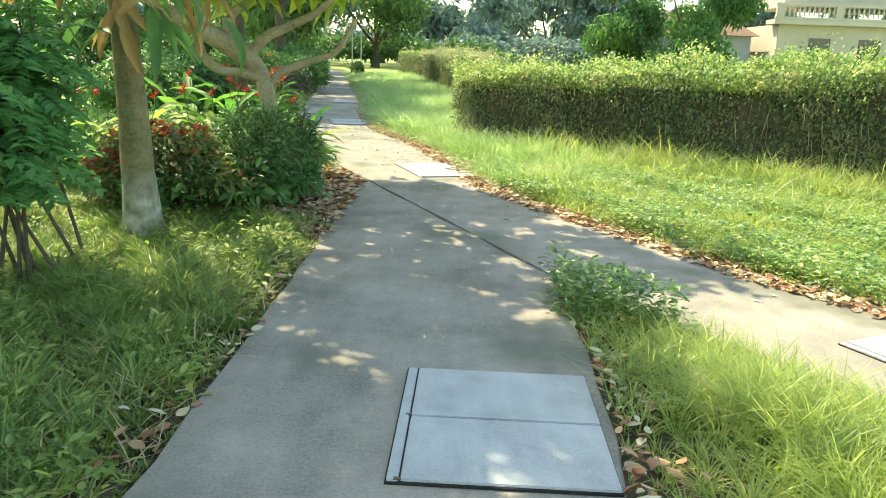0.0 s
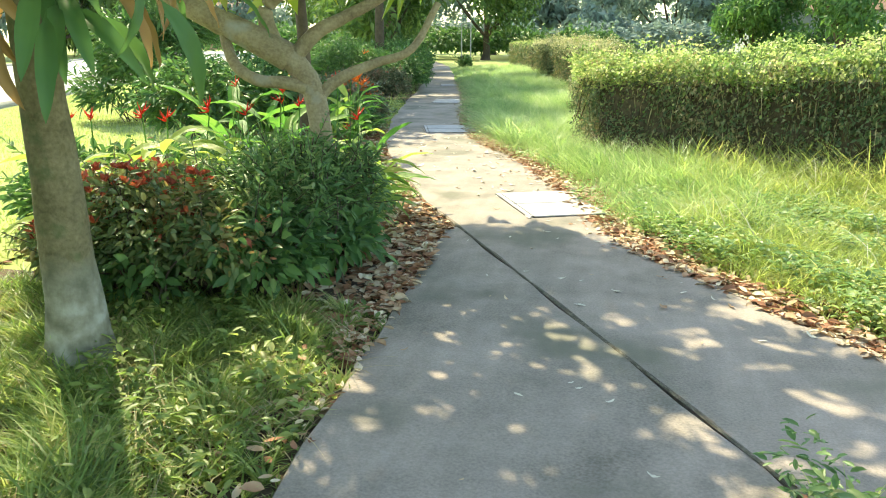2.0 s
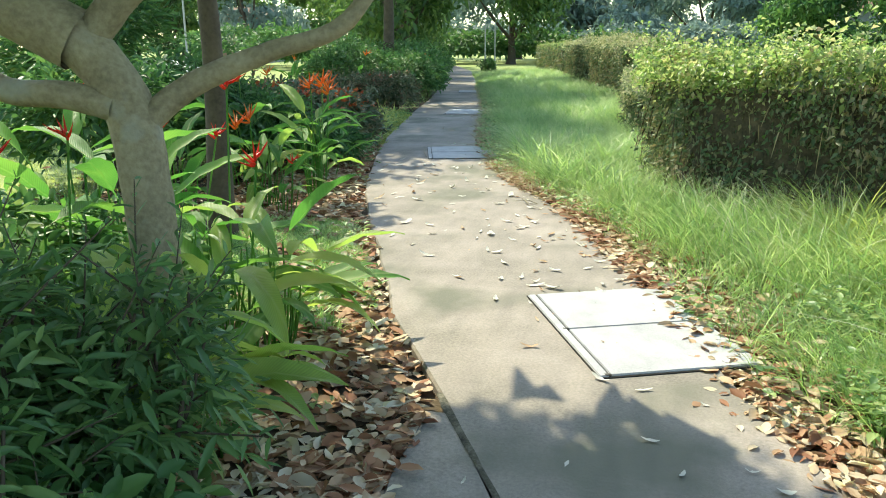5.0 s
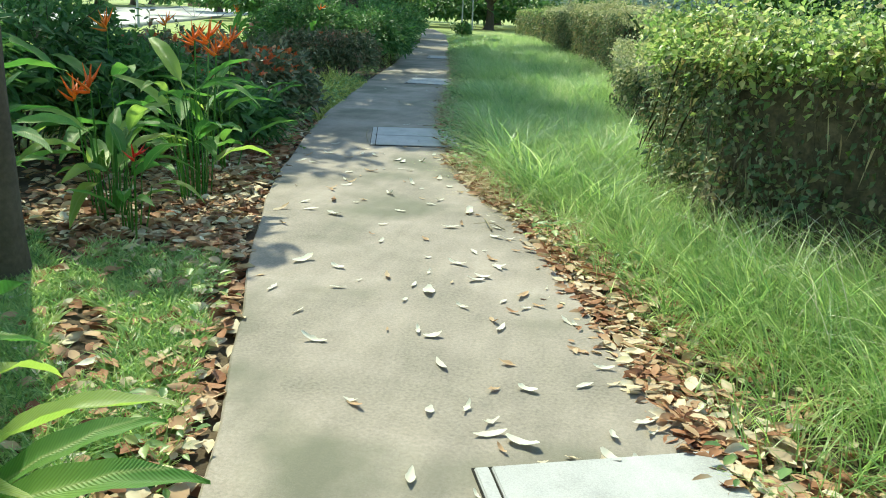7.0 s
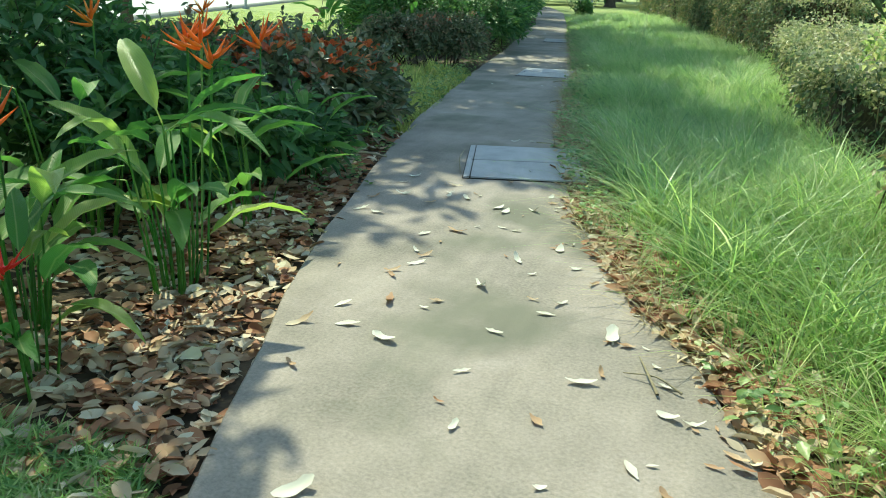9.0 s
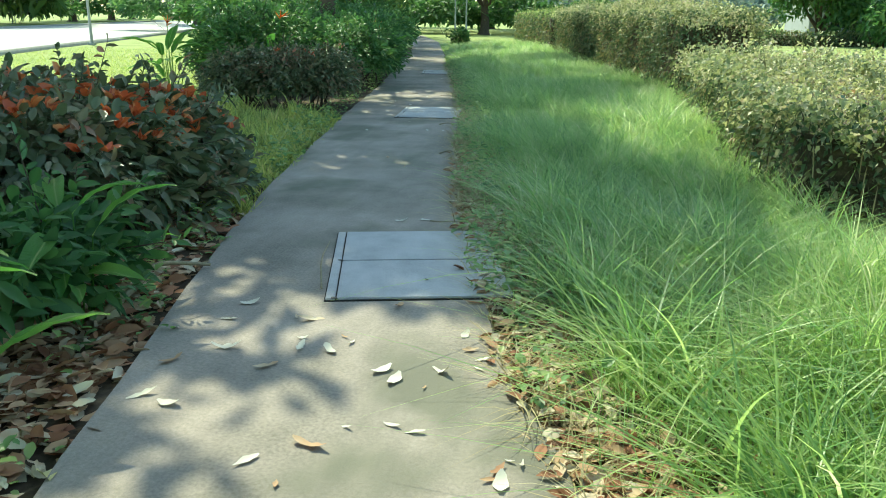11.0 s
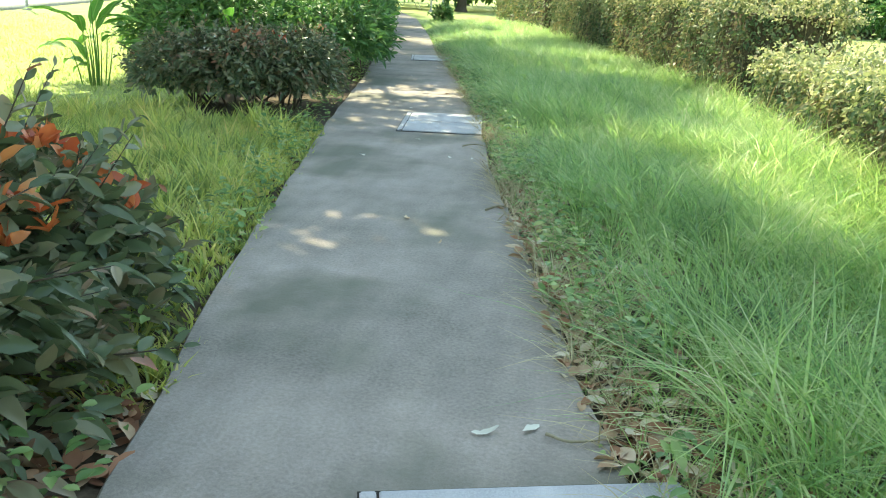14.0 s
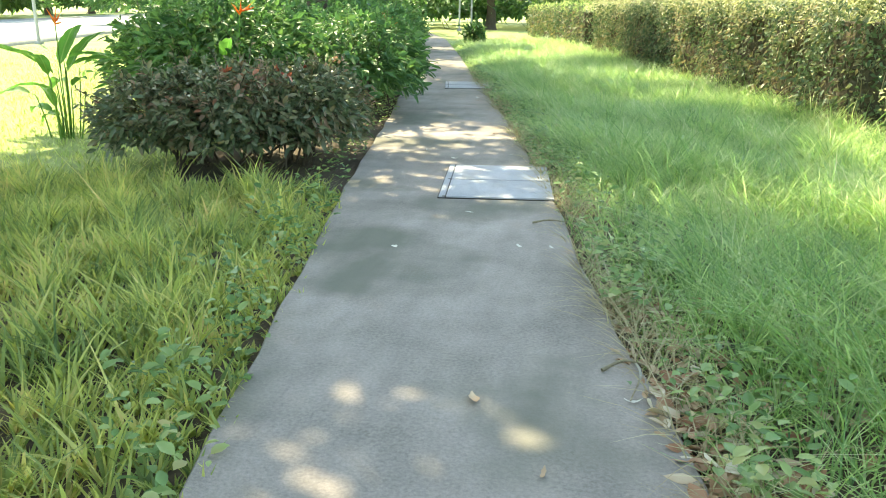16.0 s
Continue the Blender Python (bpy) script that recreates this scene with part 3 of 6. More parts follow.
def drain_cover(fl, along, across, length, width, label):
    """Two concrete slabs in a steel-edged opening, one side strip."""
    a, c = Vector((*along, 0)).normalized(), Vector((*across, 0)).normalized()
    m = Matrix(((c.x, a.x, 0, fl[0]), (c.y, a.y, 0, fl[1]), (0, 0, 1, 0), (0, 0, 0, 1)))
    root = thing("drain_cover", (0, 0, 0), label, "drain cover", "drain covers in the path")
    root.matrix_world = m
    part("joint", box_mesh("joint", (width + 0.064, length + 0.016, 0.010), M_GAP, 0.0, (width / 2 - 0.028, length / 2, 0.001)), root, "dirt-filled dark joint round the slabs")
    h = length / 2
    for i in range(2):
        part("slab", box_mesh("slab", (width, h - 0.008, 0.02), M_COVER, 0.004, (width / 2, h * (i + 0.5), 0.005 + 0.0015 * i)), root)
    part("edge_strip", box_mesh("edge_strip", (0.046, length, 0.02), M_COVER, 0.004, (-0.031, length / 2, 0.004)), root, "narrow concrete edge strip")
    for i in range(2):
        part("lifting_eye", box_mesh("lifting_eye", (0.034, 0.02, 0.008), M_EDGE, 0.003, (-0.012, h * i + 0.012, 0.012)), root, "rusty steel lifting eye")
    return root


# near-left corner, direction of the long side, of the short side
drain_cover((0.97, 1.98), (-0.06, 1.1), (1, 0.03), 1.10, 0.85, "pale concrete drain cover with two slabs in the shaded path")
drain_cover((0.282, 9.40), (-0.53, 1.08), (0.93, 0.37), 1.2, 0.74, "sunlit white concrete drain cover strewn with fallen leaves")
drain_cover((-2.33, 15.98), (-0.34, 1.15), (0.96, 0.28), 1.2, 0.86, "grey concrete drain cover at the edge of tree shade")
drain_cover((-3.88, 22.77), (-0.2, 1.18), (0.99, 0.08), 1.2, 0.78, "pale concrete drain cover lying in the shaded path")
drain_cover((-5.42, 30.6), (-0.23, 1.18), (0.98, 0.2), 1.2, 0.8, "pale concrete drain cover far along the path")
drain_cover((4.0, 2.87), (-0.5, 0.86), (0.86, 0.5), 1.2, 0.8, "white sunlit concrete drain cover on the side branch")


# ---- vegetation builders ----
def stuff(name, V, F, mat, label, category):
    return tagged(part(name, mesh_of(name, V, F, mat)), label, category, kind="stuff")


def scatter(n, x0, x1, y0, y1, keep):
    x, y = rng.uniform(x0, x1, n), rng.uniform(y0, y1, n)
    k = keep(x, y)
    return x[k], y[k]


def patchy(x, y, s=0.7, seed=0.0):
    return 0.5 + 0.25 * (np.sin(x * s * 2.1 + seed) * np.cos(y * s * 1.7 + 1.3 * seed) + np.sin(x * s * 4.7 + y * s * 3.9 + seed))


def hedge_front(x):
    """y of the front face of the long hedge."""
    return 13.45 - (x - 0.57) * 0.63


def right_edge(y):
    """Where the right-hand grass ends at the hedges."""
    return np.interp(y, [-6, 5, 9, 13, 13.5, 16, 18.5, 26, 30, 42, 60], [14, 9, 7.5, 1.2, 0.6, 0.35, 0.0, -0.1, -0.8, -3.2, -7])


# tall grass along the path from the hedge corner onwards
def tall_right():
    x, y = scatter(760000, -10, 2.5, 9.0, 48, lambda x, y: (x > rb(y) + 0.02) & (x < right_edge(y) + 0.25))
    d = x - rb(y)
    near = np.clip(1.25 - (y - 12) / 40, 0.12, 1)
    k = rng.random(len(x)) < near * np.where(y < 16, np.clip(d * 2.2 - 0.1, 0.04, 1), np.clip(0.35 + d * 1.2, 0.35, 1)) * np.clip(0.55 + 0.6 * patchy(x, y, 0.9), 0.3, 1)
    x, y, d = x[k], y[k], d[k]
    h = (0.09 + 0.34 * np.clip(d / 0.75, 0, 1) ** 0.8) * (0.4 + 0.75 * rng.random(len(x))) * (0.7 + 0.6 * patchy(x, y, 0.6, 2)) * np.where(y < 14, 1.15, 1.0)
    w = rng.uniform(0.0045, 0.0095, len(x)) * np.clip(1 + (y - 17) / 14, 1, 3.2)
    x, y, a, f = clump(x, y, 0.17, 0.4)
    return blades(np.stack([x, y, np.full(len(x), -0.05)], 1), h * (0.5 + 0.5 * f), w, 0.6, 1.35, (-0.12, -0.06), 3, a)


stuff("tall_grass", *tall_right(), M_GRASS_TALL, "tall bright green grass leaning over the path edge", "grass")


# verge on the side of the long hedge
def verge_right():
    def keep(x, y):
        return ~on_path(x, y, 0.02) & (x > ra(y)) & (y < hedge_front(x) + 0.1) & ((x > rb(y)) | (y < 5.4))
    x, y = scatter(720000, 1.0, 11, 0.5, 13.4, keep)
    d = np.where(x > rb(y), x - rb(y), np.minimum(np.abs(x - ra(y)), np.abs(lb(y) - x) + 0.25))
    far = hedge_front(x) - y
    k = rng.random(len(x)) < np.clip(1.25 - np.hypot(x - 1.3, y - 1.5) / 11, 0.2, 1) * np.where(x > rb(y), np.clip(d * 1.3 - 0.15, 0.03, 1), np.clip(0.25 + d * 0.9, 0.2, 1)) * np.clip(0.5 + 0.7 * patchy(x, y, 1.1, 1), 0.25, 1)
    x, y, d, far = x[k], y[k], d[k], far[k]
    h = (0.06 + 0.15 * np.clip(d / 0.8, 0, 1)) * (0.45 + 0.85 * rng.random(len(x))) * (0.6 + 0.8 * patchy(x, y, 0.8, 3)) + 0.56 * np.clip(1 - far / 2.0, 0, 1) * rng.random(len(x))
    h = h + 0.34 * np.clip((y - 6.6) / 2.5, 0, 1) * np.clip(1 - d / 2.5, 0, 1) * np.clip(d / 0.6, 0, 1) * rng.random(len(x))
    h = h + np.where((x < lb(y)) & (y > 2.6), 0.16, 0.0) * rng.random(len(x))
    w = rng.uniform(0.005, 0.011, len(x)) * np.clip(np.hypot(x - 1.3, y - 1) / 6, 1, 1.9)
    x, y, a, f = clump(x, y, 0.15, 0.45)
    return blades(np.stack([x, y, np.full(len(x), -0.05)], 1), h * (0.4 + 0.6 * f), w, 0.65, 1.25, (-0.08, -0.04), 3, a)


stuff("verge_grass", *verge_right(), M_GRASS, "sunlit yellow-green verge grass before the hedge", "grass")


def verge_left():
    x, y = scatter(170000, -4.5, 0.1, 0.2, 6.6, lambda x, y: (x < la(y) + 0.02))
    d = la(y) - x
    k = rng.random(len(x)) < np.clip(0.45 + d, 0.45, 1) * np.clip(0.4 + 0.8 * patchy(x, y, 1.3, 4), 0.2, 1)
    x, y, d = x[k], y[k], d[k]
    x, y, a, f = clump(x, y, 0.11)
    h = (0.045 + 0.09 * np.clip(d / 0.4, 0, 1)) * (0.4 + 0.95 * rng.random(len(x))) * (0.6 + 0.9 * patchy(x, y, 1.7, 5))
    return blades(np.stack([x, y, np.full(len(x), -0.05)], 1), h * f, rng.uniform(0.007, 0.018, len(x)), 0.75, 1.0, (0.02, 0.0), 3, a)


def verge_herbs():
    P = np.stack([rng.uniform(-4.3, 0.0, 1700), rng.uniform(0.4, 6.4, 1700)], 1)
    P = P[(P[:, 0] < la(P[:, 1]) - 0.02) & (patchy(P[:, 0], P[:, 1], 1.4, 13) > 0.42)]
    P = np.repeat(P, 9, 0) + rng.normal(0, 0.05, (len(P) * 9, 2))
    P = P[P[:, 0] < la(P[:, 1])]
    n = len(P)
    C = np.stack([P[:, 0], P[:, 1], rng.uniform(-0.03, 0.13, n)], 1)
    L = rng.uniform(0.03, 0.085, n)
    return round_leaves(C, rand_dirs(n, 0.0, 0.8), np.tile([0, 0, 1.0], (n, 1)) + 0.5 * rand_dirs(n), L, L * 0.42)


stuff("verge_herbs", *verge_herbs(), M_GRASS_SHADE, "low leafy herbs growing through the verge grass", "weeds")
def left_straw():
    x, y = scatter(5200, -3.4, 0.0, 0.6, 6.4, lambda x, y: (x < la(y)) & (patchy(x, y, 1.9, 17) > 0.5))
    return blades(np.stack([x, y, np.full(len(x), -0.03)], 1), rng.uniform(0.08, 0.2, len(x)), rng.uniform(0.005, 0.011, len(x)), 1.0, 1.6, (0.03, 0), 3)


stuff("dead_grass", *left_straw(), M_STRAW, "dead tan grass among the verge weeds", "dry grass")
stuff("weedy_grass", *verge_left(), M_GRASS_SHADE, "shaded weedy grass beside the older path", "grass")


def yellow_left():
    def keep(x, y):
        return (x < lb(y) + 0.045) & (x > lb(y) - 3.4) & ((y > 18.6) | (x > -4.3 + (y - 17.3) * 0.1)) & (y > 17.4 + np.clip((-4.2 - x), 0, 1) * 1.3)
    x, y = scatter(105000, -9, -3.0, 17.3, 22.9, keep)
    k = rng.random(len(x)) < np.clip(0.3 + 0.9 * patchy(x, y, 2.6, 6), 0.15, 1)
    x, y = x[k], y[k]
    d = lb(y) - x
    x, y, a, f = clump(x, y, 0.10)
    h = (0.06 + 0.09 * np.clip(d / 0.3, 0, 1)) * (0.35 + 1.0 * rng.random(len(x)) + 1.2 * (rng.random(len(x)) > 0.985)) * (0.5 + 1.0 * patchy(x, y, 2.2, 7))
    return blades(np.stack([x, y, np.full(len(x), -0.05)], 1), h * f, rng.uniform(0.009, 0.021, len(x)), 0.55, 0.7, (0.0, 0.0), 3, a + rng.normal(0, 0.5, len(x)))


stuff("yellow_grass", *yellow_left(), M_GRASS_YEL, "unmown yellow-green grass patch between shrubs", "grass")


def lawn_blades():
    x, y = scatter(260000, -24, -3.4, 2, 40, lambda x, y: (x < np.minimum(lb(y) - 1.5, np.where(y < 11, -3.4, -5.0))) & (x > road_edge(y) + 0.1))
    k = rng.random(len(x)) < np.clip(1.2 - (y - 18) / 22, 0.15, 1)
    x, y = x[k], y[k]
    h = rng.uniform(0.03, 0.09, len(x))
    return blades(np.stack([x, y, np.full(len(x), -0.04)], 1), h, rng.uniform(0.008, 0.018, len(x)), 0.6, 0.8, (0, 0), 2)


stuff("lawn_grass", *lawn_blades(), M_GRASS, "short mown lawn grass", "grass")


# ground weeds in the bed behind the fallen leaves
def weeds():
    x, y = scatter(80000, -3.6, -0.5, 9.7, 12.2, lambda x, y: (x < lb(y) - 0.14) & (patchy(x, y, 1.6, 8) > 0.24))
    V1 = blades(np.stack([x, y, np.full(len(x), -0.05)], 1), rng.uniform(0.03, 0.10, len(x)), rng.uniform(0.008, 0.02, len(x)), 0.9, 0.9, (0, 0), 2)
    return V1


stuff("ground_weeds", *weeds(), M_GRASS_TALL, "low green weeds growing through leaf litter", "weeds")


# broad weeds along both edges of the footpath
def edge_weeds():
    pts = []
    for n, f, off in ((1500, rb, 1), (900, lb, -1)):
        y = rng.uniform(8.0, 36, n)
        x = f(y) + off * np.abs(rng.normal(0.18, 0.16, n))
        pts.append(np.stack([x, y], 1)[patchy(x, y, 2, 9) > np.where(y < 15, 0.78, 0.4)])
    a = np.stack([rng.uniform(1.2, 7.0, 15000), rng.uniform(3.5, 10.5, 15000)], 1)
    pts.append(a[(a[:, 0] > rb(a[:, 1]) + 0.3) & (patchy(a[:, 0], a[:, 1], 1.3, 10) > 0.44)])
    P = np.concatenate(pts)
    P = np.repeat(P, 6, 0) + rng.normal(0, 0.04, (len(P) * 6, 2))
    n = len(P)
    C = np.stack([P[:, 0], P[:, 1], rng.uniform(-0.04, 0.17, n)], 1)
    D = rand_dirs(n, 0.0, 0.7)
    L = rng.uniform(0.022, 0.075, n)
    return round_leaves(C, D, np.tile([0, 0, 1.0], (n, 1)) + 0.4 * rand_dirs(n), L, L * 0.55)


stuff("broadleaf_weeds", *edge_weeds(), M_BROAD, "low broad-leaved weeds at the path edge", "weeds")


def fork_weeds():
    P = np.stack([rng.uniform(1.7, 3.0, 420), rng.uniform(4.0, 5.2, 420)], 1)
    P = P[(P[:, 0] < lb(P[:, 1])) & (P[:, 0] > ra(P[:, 1]) - 0.05)]
    P = np.repeat(P, 14, 0) + rng.normal(0, 0.05, (len(P) * 14, 2))
    n = len(P)
    C = np.stack([P[:, 0], P[:, 1], rng.uniform(-0.03, 0.26, n)], 1)
    L = rng.uniform(0.03, 0.085, n)
    return round_leaves(C, rand_dirs(n, -0.1, 0.8), np.tile([0, 0, 1.0], (n, 1)) + 0.5 * rand_dirs(n), L, L * 0.36)


# darker leaf material stands in for the tree shade over the fork
stuff("fork_weeds", *fork_weeds(), M_BAMBOO, "dark green leafy weeds at the fork of the paths", "weeds")


# seed stalks arching out of the tall grass
def stalks():
    x, y = scatter(17000, -4, 8, 7.5, 26, lambda x, y: (x > rb(y) + 0.85) & (x < right_edge(y) + 0.1) & (y < hedge_front(x)))
    far = hedge_front(x) - y
    k = rng.random(len(x)) < np.where(y < 13, np.clip(1.15 - far / 1.6, 0.1, 1) * 0.9, 0.14)
    x, y = x[k], y[k]
    n = len(x)
    return blades(np.stack([x, y, np.full(n, -0.05)], 1), rng.uniform(0.42, 0.7, n), rng.uniform(0.005, 0.010, n) * np.where(y < 13, 1.2, 1.0), 0.3, 1.3, (-0.12, -0.12), 6)


stuff("seed_stalks", *stalks(), M_STALK, "pale dry seed stalks arching above the grass", "grass")


def long_clumps():
    P = []
    for cx, cy, m in ((-0.9, 15.4, 260), (-0.5, 14.6, 260), (-0.2, 15.6, 260), (-1.2, 16.3, 200), (0.0, 13.9, 160), (-0.6, 16.9, 200), (0.2, 16.6, 200), (-1.5, 17.6, 120)):
        P.append(np.stack([rng.normal(cx, 0.16, m), rng.normal(cy, 0.18, m)], 1))
    P = np.concatenate(P)
    P = P[P[:, 0] > rb(P[:, 1]) + 0.38]
    n = len(P)
    return blades(np.stack([P[:, 0], P[:, 1], np.full(n, -0.05)], 1), rng.uniform(0.35, 0.75, n), rng.uniform(0.007, 0.015, n), 0.5, 1.6, (-0.08, -0.05), 6)


stuff("long_grass", *long_clumps(), M_GRASS_TALL, "clumps of long arching grass blades", "grass")


def straw():
    n = 9000
    y = rng.uniform(13.5, 34, n)
    x = rb(y) + np.abs(rng.normal(0.08, 0.13, n)) - 0.03
    k = rng.random(n) < np.clip(patchy(x * 2, y, 1.3, 4) * 1.3, 0.15, 1)
    x, y = x[k], y[k]
    n = len(x)
    return blades(np.stack([x, y, np.full(n, -0.03)], 1), rng.uniform(0.06, 0.22, n), rng.uniform(0.004, 0.009, n), 1.0, 1.7, (0.05, 0), 3)


stuff("dry_straw", *straw(), M_STRAW, "dry tan grass straw along the concrete edge", "dry grass")


# leaf litter
def litter(n, xf, zlo, size=(0.04, 0.10), thick=0.05, tilt=0.45):
    P = xf(n)
    n = len(P)
    D = rand_dirs(n, -0.33 * tilt, 0.66 * tilt)
    N = unit(np.stack([rng.normal(0, tilt, n), rng.normal(0, tilt, n), np.ones(n)], 1))
    L = rng.uniform(*size, n)
    C = np.stack([P[:, 0], P[:, 1], rng.uniform(zlo, zlo + thick, n)], 1)
    return round_leaves(C, D, N, L, L * rng.uniform(0.4, 0.62, n), rng.uniform(-0.2, 0.35, (n, 1)), 0.05)


def litter_right(n):
    y = rng.uniform(4.2, 21, n)
    x = rb(y) + 0.02 + rng.gamma(1.5, 0.17, n) * np.clip(0.6 + patchy(y, y * 0.3, 1.0, 2), 0.6, 1.5) - 0.08
    k = rng.random(n) < np.where(y < 15, 1, 0.4) * np.clip(0.35 + patchy(x, y, 1.2, 11), 0.3, 1)
    return np.stack([x, y], 1)[k]


def litter_bed(n):
    y = rng.uniform(6.2, 17.5, n)
    x = lb(y) - rng.gamma(1.7, 0.55, n) + np.where(y < 9, -0.1, 0.02)
    k = (x < np.where(y < 9.15, la(y), lb(y)) + 0.03) & ((y < 9.9) | (y > 12.0) | (x > lb(y) - 0.28) | (rng.random(n) < 0.3)) & (rng.random(n) < np.clip(0.45 + patchy(x, y, 1.0, 12), 0.4, 1))
    return np.stack([x, y], 1)[k]


stuff("leaf_litter", *litter(15000, litter_right, -0.04, (0.04, 0.10), 0.06), M_LITTER, "brown and cream dry leaves heaped along the path edge", "dead leaves")


def litter_pile(n):
    y = rng.uniform(8.3, 12.2, n)
    x = rb(y) + rng.normal(0.05, 0.1, n)
    return np.stack([x, y], 1)


stuff("heaped_litter", *litter(620, litter_pile, -0.006, (0.035, 0.07), 0.016, 0.22), M_LITTER, "cream and brown dry leaves spilling onto the concrete", "dead leaves")


def litter_branch(n):
    """Scattered leaves along the older path and drifts at the fork."""
    y = rng.uniform(0.8, 8.9, n)
    x = la(y) - rng.gamma(1.3, 0.09, n) + 0.03
    k = rng.random(n) < np.where(y > 5.8, 0.9, 0.12) * np.clip(patchy(x, y, 1.5, 14) * 1.3, 0.15, 1)
    a = np.stack([x, y], 1)[k]
    y = rng.uniform(1.5, 5.0, n // 14)
    b = np.stack([ra(y) + np.abs(rng.normal(0.03, 0.1, len(y))), y], 1)
    y = rng.uniform(2.6, 6.6, n)
    c = np.stack([rb(y) + np.abs(rng.normal(0.06, 0.26, len(y))) - 0.04, y], 1)
    c = c[rng.random(len(c)) < np.clip(1.6 * patchy(c[:, 0], c[:, 1], 0.9, 15) - 0.2, 0.1, 1)]
    return np.concatenate([a, b, c])


stuff("path_litter", *litter(2600, litter_branch, -0.02, (0.04, 0.10), 0.04), M_LITTER, "red-brown dry leaves drifted at the fork of the paths", "dead leaves")
stuff("bed_litter", *litter(17000, litter_bed, -0.05, (0.05, 0.12)), M_LITTER, "reddish brown dry leaves covering the planting bed", "dead leaves")


# ---- single fallen leaves on the concrete ----
def fallen_leaf_mesh(k):
    """Curled leaf, 10 cm long, cupped and twisted."""
    r = np.random.default_rng(50 + k)
    V, n = [], 7
    curl, cup, wide = r.uniform(0.1, 0.9), r.uniform(0.2, 1.1), r.uniform(0.24, 0.46)
    for i in range(n):
        t = i / (n - 1)
        w = 0.5 * wide * (1 + 0.25 * r.normal()) * math.sin(math.pi * min(1, t * 0.92 + 0.05)) ** 0.8
        y, z = t - 0.5, curl * (t - 0.45) ** 2
        for s in (-1, -0.5, 0, 0.5, 1):
            V.append((s * w, y, z + cup * (s * w) ** 2 * 2 + 0.02 * r.random()))
    V = np.array(V)
    V[:, 2] -= V[:, 2].min()
    F = [(5 * i + j, 5 * i + j + 1, 5 * i + j + 6, 5 * i + j + 5) for i in range(n - 1) for j in range(4)]
    return mesh_of("fallen_leaf", V * 0.1, F, M_LITTER if k % 3 == 2 else M_FALLEN, True)


LEAF_MESHES = [fallen_leaf_mesh(k) for k in range(12)]


def drop_leaf(x, y, size, turn, z=0.006):
    ob = part("fallen_leaf", LEAF_MESHES[int(rng.integers(12))])
    ob.location = (x, y, z)
    ob.rotation_euler = (rng.normal(0, 0.12), rng.normal(0, 0.12), turn)
    ob.scale = (size, size, size)
    tagged(ob, "dry curled leaf lying on or beside the concrete path", "fallen leaf", "fallen leaves on the path")


SINGLE = [(-0.52, 11.17), (-0.74, 10.76), (-1.09, 11.24), (-0.16, 11.06), (0.11, 11.34), (-0.62, 11.44), (-0.31, 12.07), (-0.77, 11.97), (-1.52, 11.77), (-0.24, 10.7), (0.27, 10.94), (-0.13, 10.67), (-1.55, 12.23), (-1.22, 11.88), (-0.5, 12.47), (-0.93, 13.19), (-1.94, 13.3), (-1.74, 13.23), (-1.97, 14.11), (-1.97, 14.71), (-0.73, 12.46), (-0.35, 11.62), (-0.58, 12.22), (-0.68, 12.71), (-0.89, 13.63), (-1.17, 13.89), (-1.57, 13.95), (-2.06, 13.48), (-2.13, 13.24), (-1.89, 13.61), (-0.61, 13.07), (-1.9, 15.29), (-1.51, 14.38), (-2.68, 14.9), (-2.71, 15.85), (-2.71, 15.64), (-2.29, 15.43), (-2.73, 15.18), (-2.36, 15.72), (-1.83, 15.22), (-2.35, 15.22), (-1.67, 15.33), (-2.55, 14.86), (-2.58, 15.35), (-2.16, 15.42), (-2.28, 17.57), (-2.42, 17.51), (-2.02, 15.98)]
for x, y in SINGLE:
    drop_leaf(x, y, rng.uniform(0.8, 1.35), rng.uniform(0, 6.28))
for _ in range(150):
    y = rng.choice([rng.uniform(8.6, 16.6), rng.uniform(10.3, 14.5), rng.uniform(5.5, 30)])
    f = rng.beta(2.6, 1.3)
    x = lb(y) + 0.08 + (rb(y) - lb(y) - 0.1) * f
    if y < 9.5 and x < la(y) + 0.1:
        continue
    drop_leaf(x, y, rng.uniform(0.35, 0.95), rng.uniform(0, 6.28))


for _ in range(105):
    y = rng.uniform(9.2, 13.6)
    drop_leaf(lb(y) - rng.uniform(0.1, 1.5), y, rng.uniform(0.7, 1.3), rng.uniform(0, 6.28), -0.015)


for _ in range(46):
    y = rng.uniform(2.6, 8.8)
    x = rng.uniform(la(y) + 0.1, rb(y) - 0.1)
    if min(ra(y), lb(y)) - 0.05 < x < lb(y) + 0.05:
        continue
    drop_leaf(x, y, rng.uniform(0.25, 0.7), rng.uniform(0, 6.28))


